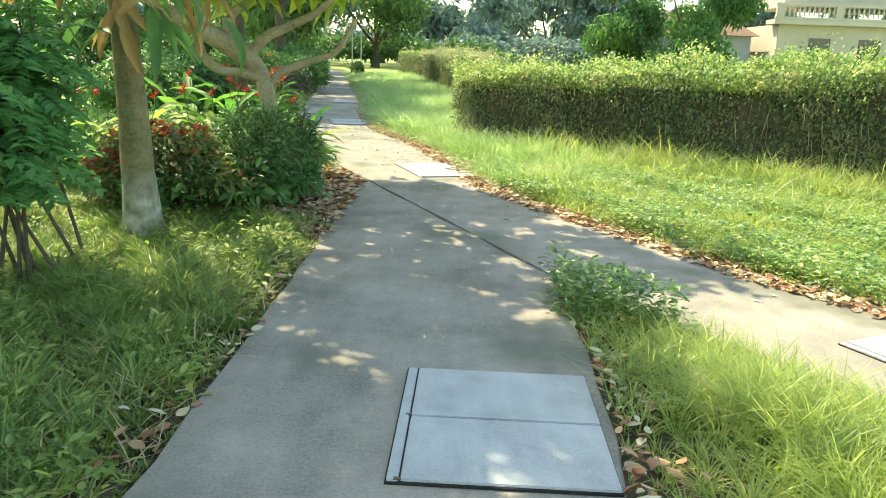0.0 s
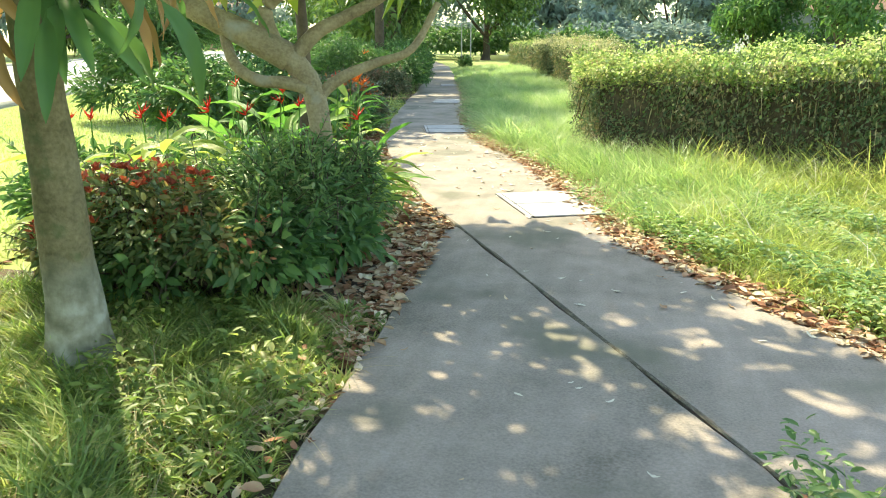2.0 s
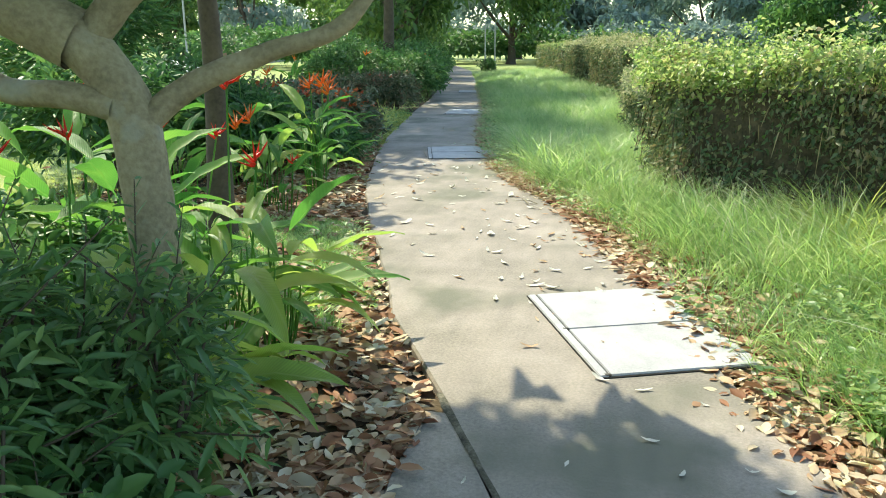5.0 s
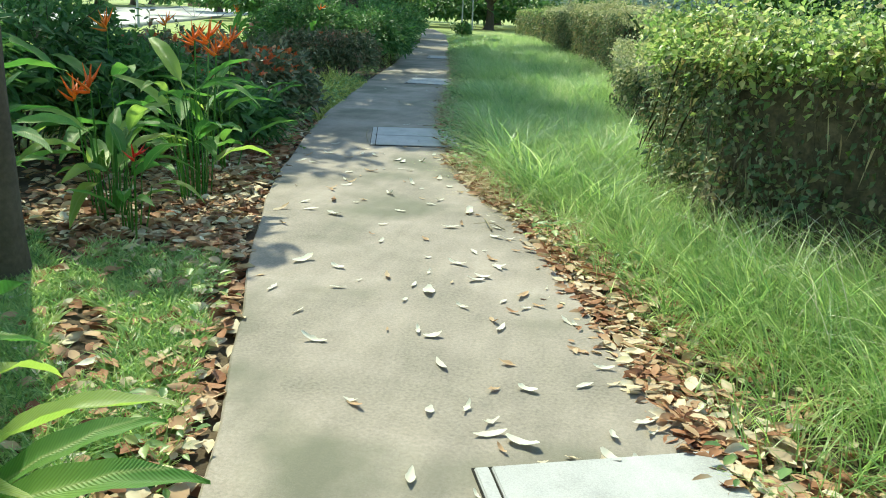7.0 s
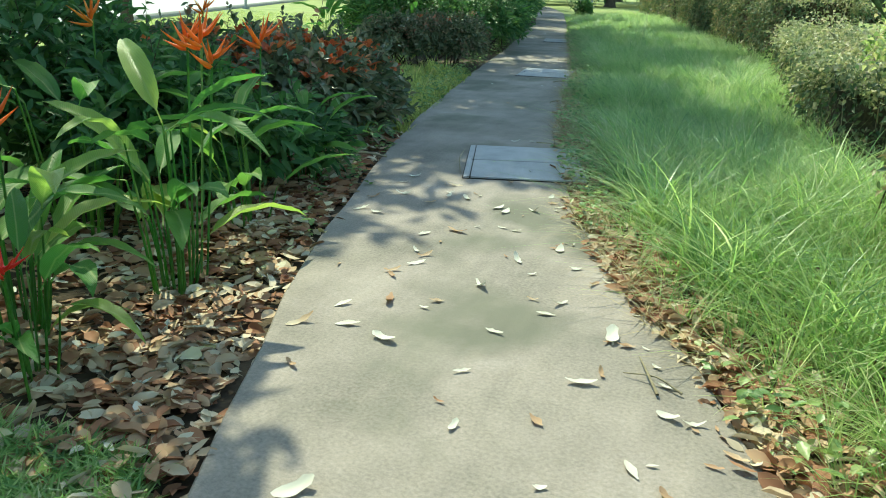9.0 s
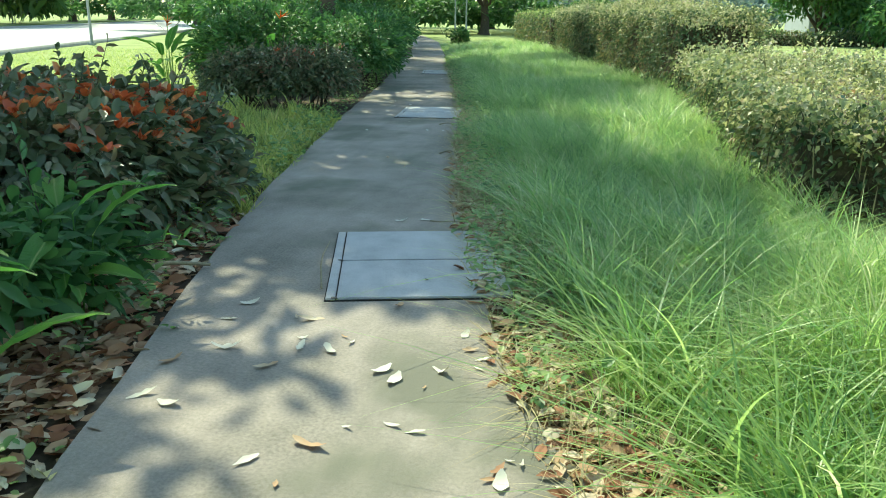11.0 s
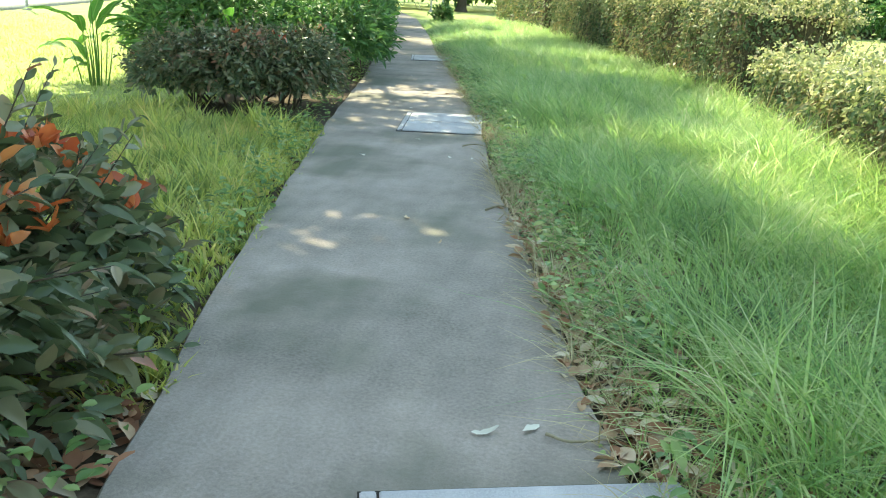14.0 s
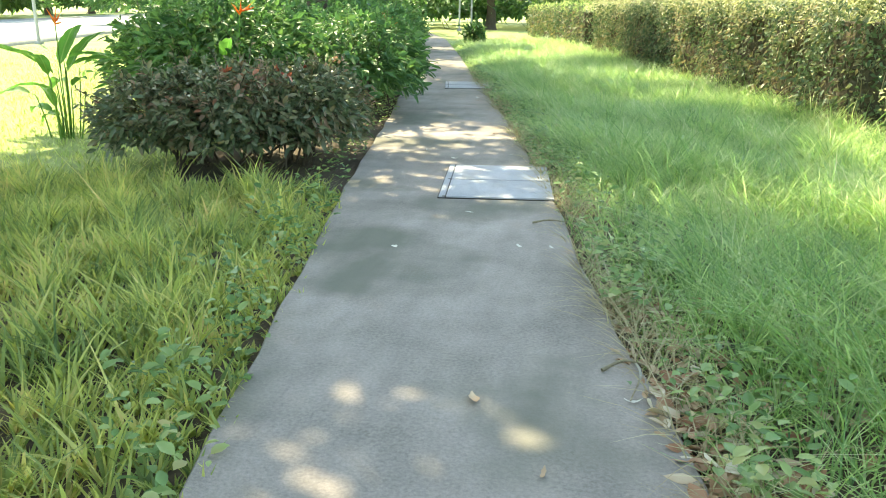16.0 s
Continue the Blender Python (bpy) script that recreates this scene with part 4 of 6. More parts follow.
# ---- hedges ----
def hedge(label, quad, height, leaves, vines, lump=0.26, lsize=(0.035, 0.085), creeper=None, rise=(1.0, 1.0)):
    """Clipped hedge over a ground quadrilateral (front-left, front-right, back-right, back-left): wood core, leaf faces, vines on top."""
    q = np.array(quad, float)
    root = thing("hedge", (*q.mean(0), -0.05), label, "hedge", "hedges by the path")
    c = q.mean(0)
    edges = [q[(i + 1) % 4] - q[i] for i in range(4)]
    inner = np.array([q[i] + unit(edges[i]) * 0.14 - unit(edges[i - 1]) * 0.14 for i in range(4)])
    bm = bmesh.new()
    lo = [bm.verts.new((*(p - c), 0.0)) for p in inner]
    hi = [bm.verts.new((*(p - c), height - 0.24)) for p in inner]
    bm.faces.new(hi)
    bm.faces.new(lo[::-1])
    for i in range(4):
        bm.faces.new((lo[i], lo[(i + 1) % 4], hi[(i + 1) % 4], hi[i]))
    bmesh.ops.subdivide_edges(bm, edges=bm.edges, cuts=7, use_grid_fill=True)
    for v in bm.verts:
        n = noise.noise_vector(v.co * 2.3)
        v.co += Vector((n.x, n.y, n.z * 0.5)) * 0.09 * (1 if v.co.z > 0.05 else 0)
    part("wood", bm_mesh("wood", bm, M_TWIG), root, "dense brown inner wood")

    def faces(n, ztop, which):
        C, N = [], []
        lens = np.array([np.linalg.norm(edges[i]) for i in range(4)])
        if which == "side":
            pick = rng.choice(4, n, p=lens / lens.sum())
            f = rng.random(n)
            e = np.array(edges)[pick]
            P = q[pick] + e * f[:, None]
            nn = unit(np.stack([e[:, 1], -e[:, 0]], 1))
            z = rng.random(n) ** 0.9 * ztop
            off = rng.normal(-0.05, 0.085, n) - 0.12 * np.clip(z / ztop - 0.75, 0, 1) + lump * (patchy(P[:, 0] + z, P[:, 1] - z, 1.6, 1) - 0.5)
            P = P + nn * off[:, None]
            return np.stack([P[:, 0], P[:, 1], z], 1), np.stack([nn[:, 0], nn[:, 1], 0 * z + 0.15], 1)
        u, v = rng.uniform(-0.03, 1.03, n), rng.uniform(-0.03, 1.03, n)
        P = (q[0] * (1 - u)[:, None] + q[1] * u[:, None]) * (1 - v)[:, None] + (q[3] * (1 - u)[:, None] + q[2] * u[:, None]) * v[:, None]
        z = ztop - 0.08 + lump * 1.5 * (patchy(P[:, 0], P[:, 1], 1.3, 2) - 0.5) + lump * 0.9 * (patchy(P[:, 0], P[:, 1], 0.4, 5) - 0.5) + rng.normal(0, 0.05, n)
        return np.stack([P[:, 0], P[:, 1], z], 1), np.tile([0, 0, 1.0], (n, 1))

    def leafmesh(name, C, N, size, mat, lab, asp=0.55):
        n = len(C)
        D = unit(0.7 * N + rand_dirs(n) + [0, 0, -0.25])
        L = rng.uniform(*size, n)
        V, F = leaf_array(C, D, unit(N + 0.8 * rand_dirs(n)), L, L * asp)
        V -= [*c, 0]
        part(name, mesh_of(name, V, F, mat), root, lab)

    C1, N1 = faces(leaves, height, "side")
    k = rng.random(leaves) < np.clip(0.3 + 1.0 * patchy(C1[:, 0] * 1.8, C1[:, 2] * 3 + C1[:, 1], 1.4, 5), 0.3, 1)
    leafmesh("foliage", C1[k], N1[k], lsize, M_HEDGE, "small dull green and brown leaves")
    C2, N2 = faces(vines, height, "top")
    # tendrils hanging over the upper edge
    C3, N3 = faces(int(vines * 0.3), height, "side")
    C3[:, 2] = height + 0.03 - np.abs(rng.normal(0, 0.19, len(C3))) * (0.1 + 1.7 * patchy(C3[:, 0], C3[:, 1], 1.9, 7))
    up = C2[: len(C2) // 6].copy()
    up[:, 2] += rng.gamma(1.2, 0.03, len(up)) * (patchy(up[:, 0], up[:, 1], 2.3, 3) > 0.55)
    # bunches of shoots standing out of the top
    m = vines // 90
    seat = C2[rng.choice(len(C2), m)]
    seat = seat[patchy(seat[:, 0], seat[:, 1], 1.1, 8) > 0.45]
    tall = rng.gamma(1.8, 0.13, len(seat)) * (0.4 + 1.2 * patchy(seat[:, 0], seat[:, 1], 0.8, 2))
    tall = np.minimum(tall, 0.34)
    Vs, Fs = leaf_array(seat, unit(rng.normal(0, 0.25, (len(seat), 3)) + [0, 0, 1.0]), rand_dirs(len(seat)), tall + 0.06, np.full(len(seat), 0.006))
    tagged(part("shoot", mesh_of("shoot", Vs - [*c, 0], Fs, M_HEDGE), root, "thin upright shoots"), kind="stuff")
    bunch = np.repeat(seat, 26, 0)
    t = rng.random(len(bunch))
    bunch[:, :2] += rng.normal(0, 0.07, (len(bunch), 2)) * (0.4 + t[:, None])
    bunch[:, 2] += t * np.repeat(tall, 26)
    C2 = np.concatenate([C2[rng.random(len(C2)) < np.clip(0.25 + 1.2 * patchy(C2[:, 0], C2[:, 1], 2.2, 9), 0.25, 1)], bunch])
    N2 = np.tile([0, 0, 1.0], (len(C2), 1))
    # dry strands hanging down the face
    for nm, mt, cnt, lab in (("dry_strand", M_STRAW, leaves // 130, "pale dry creeper strands"), ("dead_stem", M_TWIG, leaves // 34, "brown bare stems")):
        C4, N4 = faces(cnt, height * 0.95, "side")
        C4 = C4 + N4 * [0.05, 0.05, 0]
        L4 = rng.uniform(0.1, 0.42, cnt)
        C4[:, 2] = np.maximum(C4[:, 2], L4 + 0.02)
        V4, F4 = leaf_array(C4, unit(np.stack([rng.normal(0, 0.18, cnt), rng.normal(0, 0.18, cnt), -np.ones(cnt)], 1)), N4, L4, rng.uniform(0.006, 0.013, cnt))
        tagged(part(nm, mesh_of(nm, V4 - [*c, 0], F4, mt), root, lab), kind="stuff")
    leafmesh("vine", np.concatenate([C2, C3, up]), np.concatenate([N2, N3, N2[: len(up)]]), (0.028, 0.068), creeper or M_VINE, "creeper leaves over the top", 0.7)
    # the top climbs from one end to the other
    if rise != (1.0, 1.0):
        for ob in root.children:
            co = np.empty(len(ob.data.vertices) * 3, np.float32)
            ob.data.vertices.foreach_get("co", co)
            co = co.reshape(-1, 3)
            co[:, 2] *= np.interp(co[:, 0] + c[0], [q[0][0], q[0][0] + 6.5], rise)
            ob.data.vertices.foreach_set("co", co.ravel())
            ob.data.update()
    return root


hedge("long clipped hedge with bare brown face and bright creeper on top", [(0.62, 13.45), (9.5, 7.85), (10.9, 10.2), (0.45, 16.3)], 1.39, 92000, 62000, 0.32, (0.028, 0.07), None, (0.93, 1.2))
hedge("low rounded hedge overgrown with pale creeper leaves", [(0.15, 18.7), (6.5, 16.6), (7.5, 21.0), (0.0, 25.6)], 0.82, 24000, 36000, 0.34, (0.04, 0.085), M_VINE_PALE)
hedge("tall hedge running beside the path with creepers", [(-0.15, 26.8), (1.2, 26.6), (-2.0, 42.0), (-3.3, 42.0)], 1.5, 44000, 26000, 0.36, (0.045, 0.095), M_VINE_PALE)
hedge("far hedge with bright clipped top beside the path", [(-3.7, 43.6), (-2.2, 43.4), (-5.4, 60.0), (-7.0, 60.0)], 1.5, 9000, 6000, 0.2, (0.08, 0.16))


# ---- shrubs ----
def shrub(name, label, category, centre, blobs, n, mat, size, asp=0.45, stems=14, tips=None, stem_mat=None, group="", shell=0.75, zcap=-0.4):
    """Bush of stems and leaf clumps; blobs are (x, y, z, rx, ry, rz) ellipsoids relative to the centre."""
    root = thing(name, (*centre, -0.05), label, category, group)
    B = np.array(blobs, float)
    vol = B[:, 3] * B[:, 4] * B[:, 5]
    pick = rng.choice(len(B), n, p=vol / vol.sum())
    u = rand_dirs(n, zcap, 1)
    r = shell + (1 - shell) * rng.random(n) ** 0.6 - 0.35 * (rng.random(n) ** 3)
    r *= 0.72 + 0.55 * patchy(u[:, 0] * 3 + pick, u[:, 1] * 3 + u[:, 2] * 2, 1.3, 4)
    C = B[pick, :3] + u * B[pick, 3:] * r[:, None]
    C[:, 2] = np.maximum(C[:, 2], 0.03)
    D = unit(u * [1, 1, 0.6] + 0.8 * rand_dirs(n) + [0, 0, 0.1])
    L = rng.uniform(*size, n)
    V, F = (round_leaves if n < 13000 else leaf_array)(C, D, unit(u + 0.5 * rand_dirs(n) + [0, 0, 0.5]), L, L * asp)
    # sprigs standing out of the clumps
    m = max(8, n // 110)
    pk = rng.choice(len(B), m, p=vol / vol.sum())
    su = rand_dirs(m, -0.1, 1)
    reach = rng.uniform(1.0, 2.8, m) * size[1]
    seat = B[pk, :3] + su * B[pk, 3:] * 0.85
    sd = unit(su + 0.5 * rand_dirs(m) + [0, 0, 0.35])
    t = np.tile(np.linspace(0.1, 1, 12), m)
    C2 = np.repeat(seat, 12, 0) + np.repeat(sd * reach[:, None], 12, 0) * t[:, None]
    C2[:, 2] = np.maximum(C2[:, 2], 0.03)
    D2 = unit(np.repeat(sd, 12, 0) + 1.1 * rand_dirs(len(C2)))
    L2 = rng.uniform(*size, len(C2)) * (1.05 - 0.45 * t)
    V2, F2 = (round_leaves if n < 13000 else leaf_array)(C2, D2, unit(rand_dirs(len(C2)) + [0, 0, 1.0]), L2, L2 * asp)
    V, F = merge([(V, F), (V2, F2)])
    part("foliage", mesh_of("foliage", V, F, mat, True), root)
    pieces = []
    for p, d, r2 in zip(seat, sd, reach):
        pieces.append(tube([p - d * 0.08, p + d * r2 * 0.5, p + d * r2], [0.004, 0.003, 0.0015], 4))
    for _ in range(stems):
        b = B[rng.integers(len(B))]
        base = np.array([b[0] * 0.75, b[1] * 0.75, 0]) + np.append(rng.normal(0, 0.14, 2), 0)
        top = b[:3] + rand_dirs(1, 0, 1)[0] * b[3:] * 0.8
        mid = (base + top) / 2 + np.append(rng.normal(0, 0.06, 2), 0.05)
        pts = smooth_line([base, mid, top], 4)
        pieces.append(tube(pts, np.linspace(0.012, 0.004, len(pts)), 5))
    tagged(part("stem", mesh_of("stem", *merge(pieces), stem_mat or M_BARK2, True), root, "thin woody stems"), kind="stuff")
    if tips:
        tm, tn, ts, tl, sel = tips
        pk = rng.choice(len(B), tn)
        u = rand_dirs(tn, 0.25, 1)
        C = B[pk, :3] + u * B[pk, 3:] * 1.0
        C = C[sel(C)]
        C = np.repeat(C, 5, 0)
        D = unit(rand_dirs(len(C), 0, 1) + [0, 0, 0.5])
        L = rng.uniform(*ts, len(C))
        V, F = round_leaves(C, D, unit(rand_dirs(len(C)) + [0, 0, 1.0]), L, L * 0.42)
        part("young_leaves", mesh_of("young_leaves", V, F, tm), root, tl)
    return root


# big bush before the first tree: fine leaves with a ruddy half
shrub("bush", "loose dark green bush with fine narrow leaves beside the path", "bush", (-1.35, 7.3), [(0.0, 0.1, 0.5, 0.5, 0.6, 0.5), (0.3, 0.55, 0.45, 0.34, 0.45, 0.45), (-0.45, 0.15, 0.42, 0.45, 0.45, 0.42), (0.05, -0.3, 0.42, 0.42, 0.4, 0.32),
      (0.15, 0.2, 0.82, 0.2, 0.22, 0.22), (0.35, -0.1, 0.66, 0.18, 0.2, 0.2), (0.45, 0.6, 0.7, 0.14, 0.18, 0.22), (0.0, -0.35, 0.6, 0.2, 0.16, 0.16)],
      11500, M_BAMBOO, (0.045, 0.115), 0.24, 60, shell=0.3)
shrub("bush", "low loose bush with dull green leaves and red young shoots", "bush", (-1.9, 6.7), [(0.0, -0.1, 0.45, 0.5, 0.45, 0.36), (-0.4, 0.3, 0.5, 0.45, 0.45, 0.36), (0.45, -0.2, 0.36, 0.42, 0.3, 0.28), (-0.2, -0.2, 0.72, 0.25, 0.2, 0.18), (0.25, 0.0, 0.64, 0.2, 0.2, 0.2)],
      5200, M_RUDDY, (0.045, 0.10), 0.42, 34, (M_RED, 85, (0.05, 0.10), "red young leaves", lambda C: C[:, 0] < 0.3), shell=0.4)
shrub("bush", "open dark bush with broad green leaves under the tree", "bush", (-1.2, 6.75), [(0.0, 0.0, 0.3, 0.4, 0.45, 0.3), (-0.3, 0.4, 0.3, 0.4, 0.5, 0.32), (-0.7, -0.4, 0.24, 0.42, 0.25, 0.22), (0.25, 0.7, 0.22, 0.28, 0.45, 0.26)], 2900, M_BUSH, (0.06, 0.14), 0.46, 34, shell=0.4)
shrub("bush", "small bush with reddish brown leaves beside the trunk", "bush", (-2.42, 6.5), [(0, 0, 0.34, 0.26, 0.3, 0.34), (-0.12, 0.2, 0.25, 0.24, 0.3, 0.26)], 1500, M_RUDDY, (0.05, 0.1), 0.45, 9, (M_RED, 70, (0.05, 0.1), "red young leaves", lambda C: C[:, 2] > 0.2))
# croton hedge by the yellow grass
shrub("croton_bush", "dark glossy croton bush with red top leaves", "bush", (-4.27, 16.72), [(0.0, 0.0, 0.45, 0.62, 0.85, 0.45), (-0.6, 0.6, 0.5, 0.7, 0.8, 0.45), (-0.7, -0.6, 0.5, 0.7, 0.8, 0.48), (0.0, 1.0, 0.4, 0.5, 0.6, 0.42), (0.28, 0.35, 0.2, 0.42, 0.75, 0.24), (0.22, 1.1, 0.2, 0.36, 0.4, 0.24)],
      11500, M_CROTON, (0.065, 0.15), 0.42, 40, (M_RED_ORANGE, 420, (0.06, 0.14), "red and orange young leaves", lambda C: (C[:, 2] > 0.5) & (C[:, 0] > -0.75) & (C[:, 1] < 1.5)), group="croton bushes")
shrub("croton_bush", "dark croton bush with dull purple-green leaves", "bush", (-5.35, 16.6), [(0.0, 0.0, 0.45, 0.8, 1.0, 0.5), (-0.8, 0.4, 0.45, 0.7, 0.9, 0.45)],
      7000, M_CROTON, (0.05, 0.11), 0.45, 16, (M_RED, 26, (0.05, 0.1), "red young leaves", lambda C: C[:, 2] > 0.6), group="croton bushes")
shrub("croton_bush", "dense dark purple-green bush at the end of the grass patch", "bush", (-5.95, 23.75), [(0.0, 0.0, 0.42, 0.72, 0.8, 0.46), (-0.55, -0.2, 0.4, 0.55, 0.65, 0.44), (0.6, 0.3, 0.42, 0.45, 0.7, 0.46)],
      12900, M_CROTON, (0.045, 0.11), 0.4, 30, (M_RED, 8, (0.05, 0.1), "few orange young leaves", lambda C: C[:, 2] > 0.6), group="croton bushes")
shrub("bush", "rounded dark green bush at the path edge", "bush", (-5.9, 27.2), [(0.0, 0.0, 0.6, 0.75, 1.4, 0.65), (-0.5, 1.5, 0.6, 0.8, 1.2, 0.7)], 9000, M_BUSH, (0.07, 0.15), 0.4, 20)
shrub("bush", "green bush with upright shoots behind darker leaves", "bush", (-7.3, 26.2), [(0.0, 0.0, 0.7, 1.1, 1.0, 0.75), (-0.8, 0.3, 0.6, 0.8, 0.8, 0.7)], 8000, M_BUSH, (0.08, 0.17), 0.35, 18)
for x, y, r, h in ((-7.4, 31.0, 1.2, 0.75), (-8.3, 35.0, 1.3, 0.8), (-9.3, 39.0, 1.4, 0.8), (-10.5, 43.5, 1.6, 0.9), (-9.6, 32.5, 1.3, 0.9)):
    shrub("bush", "dark green bush in the row along the path", "bush", (x, y), [(0, 0, h * 0.9, r, r * 1.5, h), (-r * 0.5, 0.8, h, r, r, h)], 4200, M_BUSH, (0.1, 0.22), 0.4, 10, group="bushes along the path")
shrub("bush", "tall dark shrub behind the heliconias", "bush", (-5.3, 13.3), [(0, 0, 0.7, 0.9, 0.9, 0.7), (0.2, 1.3, 0.7, 0.8, 0.9, 0.7)], 6500, M_BUSH, (0.08, 0.18), 0.35, 20)
shrub("bush", "dark multi-stemmed shrub on the lawn", "bush", (-8.6, 17.0), [(0, 0, 1.3, 1.1, 0.9, 1.0), (0.4, 0.5, 1.9, 0.9, 0.8, 0.7), (-0.6, 0, 0.6, 0.9, 0.9, 0.6)], 5200, M_BUSH, (0.12, 0.3), 0.2, 24)
shrub("bush", "low dark green foliage filling the bed behind heliconias", "bush", (-3.95, 14.6), [(0, 0, 0.4, 0.5, 0.7, 0.5), (-0.6, 0.5, 0.45, 0.7, 0.8, 0.52), (0.35, 0.6, 0.3, 0.36, 0.5, 0.32), (0.42, 1.0, 0.26, 0.32, 0.4, 0.28)], 5600, M_BUSH, (0.08, 0.18), 0.35, 14)
shrub("bush", "low dark green foliage among the flowering clumps", "bush", (-3.0, 9.3), [(0, 0, 0.3, 0.8, 0.9, 0.4), (-0.6, -0.9, 0.3, 0.7, 0.7, 0.4)], 4200, M_BUSH, (0.08, 0.17), 0.35, 12)
shrub("bush", "low dark leafy growth under the leaning tree", "bush", (-1.85, 8.75), [(0, 0, 0.2, 0.4, 0.5, 0.26), (-0.4, 0.6, 0.22, 0.5, 0.5, 0.32)], 1900, M_BUSH, (0.07, 0.16), 0.35, 16, shell=0.4)
# small dark tuft at the path's far bend
shrub("shrub", "small dark shrub standing alone in the grass", "shrub", (-7.35, 44.9), [(0, 0, 0.4, 0.3, 0.3, 0.45)], 700, M_BUSH, (0.1, 0.2), 0.4, 6)


# pinnate shrub at the start
def pinnate_shrub(px, py, stems, drift):
    root = thing("pinnate_shrub", (px, py, -0.05), "tall shrub with feathery green leaves on thin reddish stems", "shrub")
    pieces, LV = [], []
    for s in range(stems):
        a = rng.uniform(0, 6.28)
        base = np.array([rng.normal(0, 0.12), rng.normal(0, 0.2), 0])
        top = base + np.array([math.cos(a) * rng.uniform(0.15, 0.6) + drift, math.sin(a) * rng.uniform(0.1, 0.5), rng.uniform(1.35, 2.5)])
        pts = smooth_line([base, base * 0.4 + top * 0.6 - [0.04, 0.02, 0.1], top], 5)
        pieces.append(tube(pts, np.linspace(0.016, 0.005, len(pts)), 5))
        for k in range(44):
            f = rng.uniform(0.4, 1.0)
            p = pts[int(f * (len(pts) - 1))]
            d = unit(np.append(rng.normal(0, 1, 2), rng.uniform(-0.1, 0.5)))
            ln = rng.uniform(0.28, 0.48)
            t = np.linspace(0.15, 1, 8)
            mid = p + d * (t * ln)[:, None] - np.array([0, 0, 1]) * (0.4 * ln * t ** 2)[:, None]
            side = unit(np.cross(d, [0, 0, 1.0]))
            for sg in (-1, 1):
                D = np.tile(unit(side * sg + d * 0.5 - [0, 0, 0.15]), (len(t), 1))
                LV.append((mid, D))
            pieces.append(tube(np.vstack([p, mid[::3]]), np.full(len(mid[::3]) + 1, 0.003), 3))
    C = np.concatenate([a for a, _ in LV])
    D = np.concatenate([b for _, b in LV])
    L = rng.uniform(0.085, 0.155, len(C))
    V, F = leaf_array(C, D, np.tile([0, 0, 1.0], (len(C), 1)) + 0.3 * rand_dirs(len(C)), L, L * 0.45, 0.1)
    part("foliage", mesh_of("foliage", V, F, M_SHRUBP), root)
    tagged(part("stem", mesh_of("stem", *merge(pieces), M_BARK2, True), root, "thin reddish stems"), kind="stuff")


pinnate_shrub(-1.85, 4.55, 6, -0.3)
pinnate_shrub(-2.05, 4.0, 10, -0.1)


# ---- heliconias ----
def heli_leaf_mesh(k, length=0.72, width=0.135, mat=None):
    """Long arching blade with a keel and a stalk."""
    r = np.random.default_rng(90 + k)
    n, V = 12, []
    arch, side = r.uniform(0.25, 0.75), r.uniform(-0.08, 0.08)
    for i in range(n):
        t = i / (n - 1)
        w = 0.004 if t < 0.12 else 0.5 * width * math.sin(math.pi * min(1, (t - 0.08) / 0.92) ** 0.75) ** 0.75 + 0.002
        y, z = length * t * (1 - 0.12 * t * arch), length * (0.55 * t - arch * t * t)
        for s in (-1, -0.5, 0, 0.5, 1):
            V.append((s * w + side * t * t * length, y, z + abs(s) * w * 0.45 + 0.006 * math.sin(t * 22 + s)))
    F = [(5 * i + j, 5 * i + j + 1, 5 * i + j + 6, 5 * i + j + 5) for i in range(n - 1) for j in range(4)]
    return mesh_of("leaf", np.array(V), F, mat or M_HELI, True)


HLEAF = [heli_leaf_mesh(k) for k in range(6)]
HLEAF_SUN = [heli_leaf_mesh(k + 6, 0.72, 0.13, M_HELI_SUN) for k in range(6)]


def bract_mesh(mat):
    """Flower head: pointed boat-shaped bracts fanned in a plane."""
    pieces = []
    for i in range(7):
        a = -1.25 + i * 0.42
        d = np.array([math.sin(a), 0.4 * (-1) ** i, 0.2 + 0.4 * math.cos(a)])
        d = unit(d)
        pts = np.array([[0, 0, 0.012 * i], d * 0.06 + [0, 0, 0.012 * i], d * 0.15 + [0, 0, 0.016 * i + 0.02]])
        pieces.append(tube(smooth_line(pts, 3), np.interp(np.linspace(0, 1, 7), [0, 0.35, 1], [0.008, 0.014, 0.001]), 5))
    return mesh_of("flower", *merge(pieces), mat, True)


BR_O, BR_R = bract_mesh(M_FLOWER), bract_mesh(M_FLOWER_R)


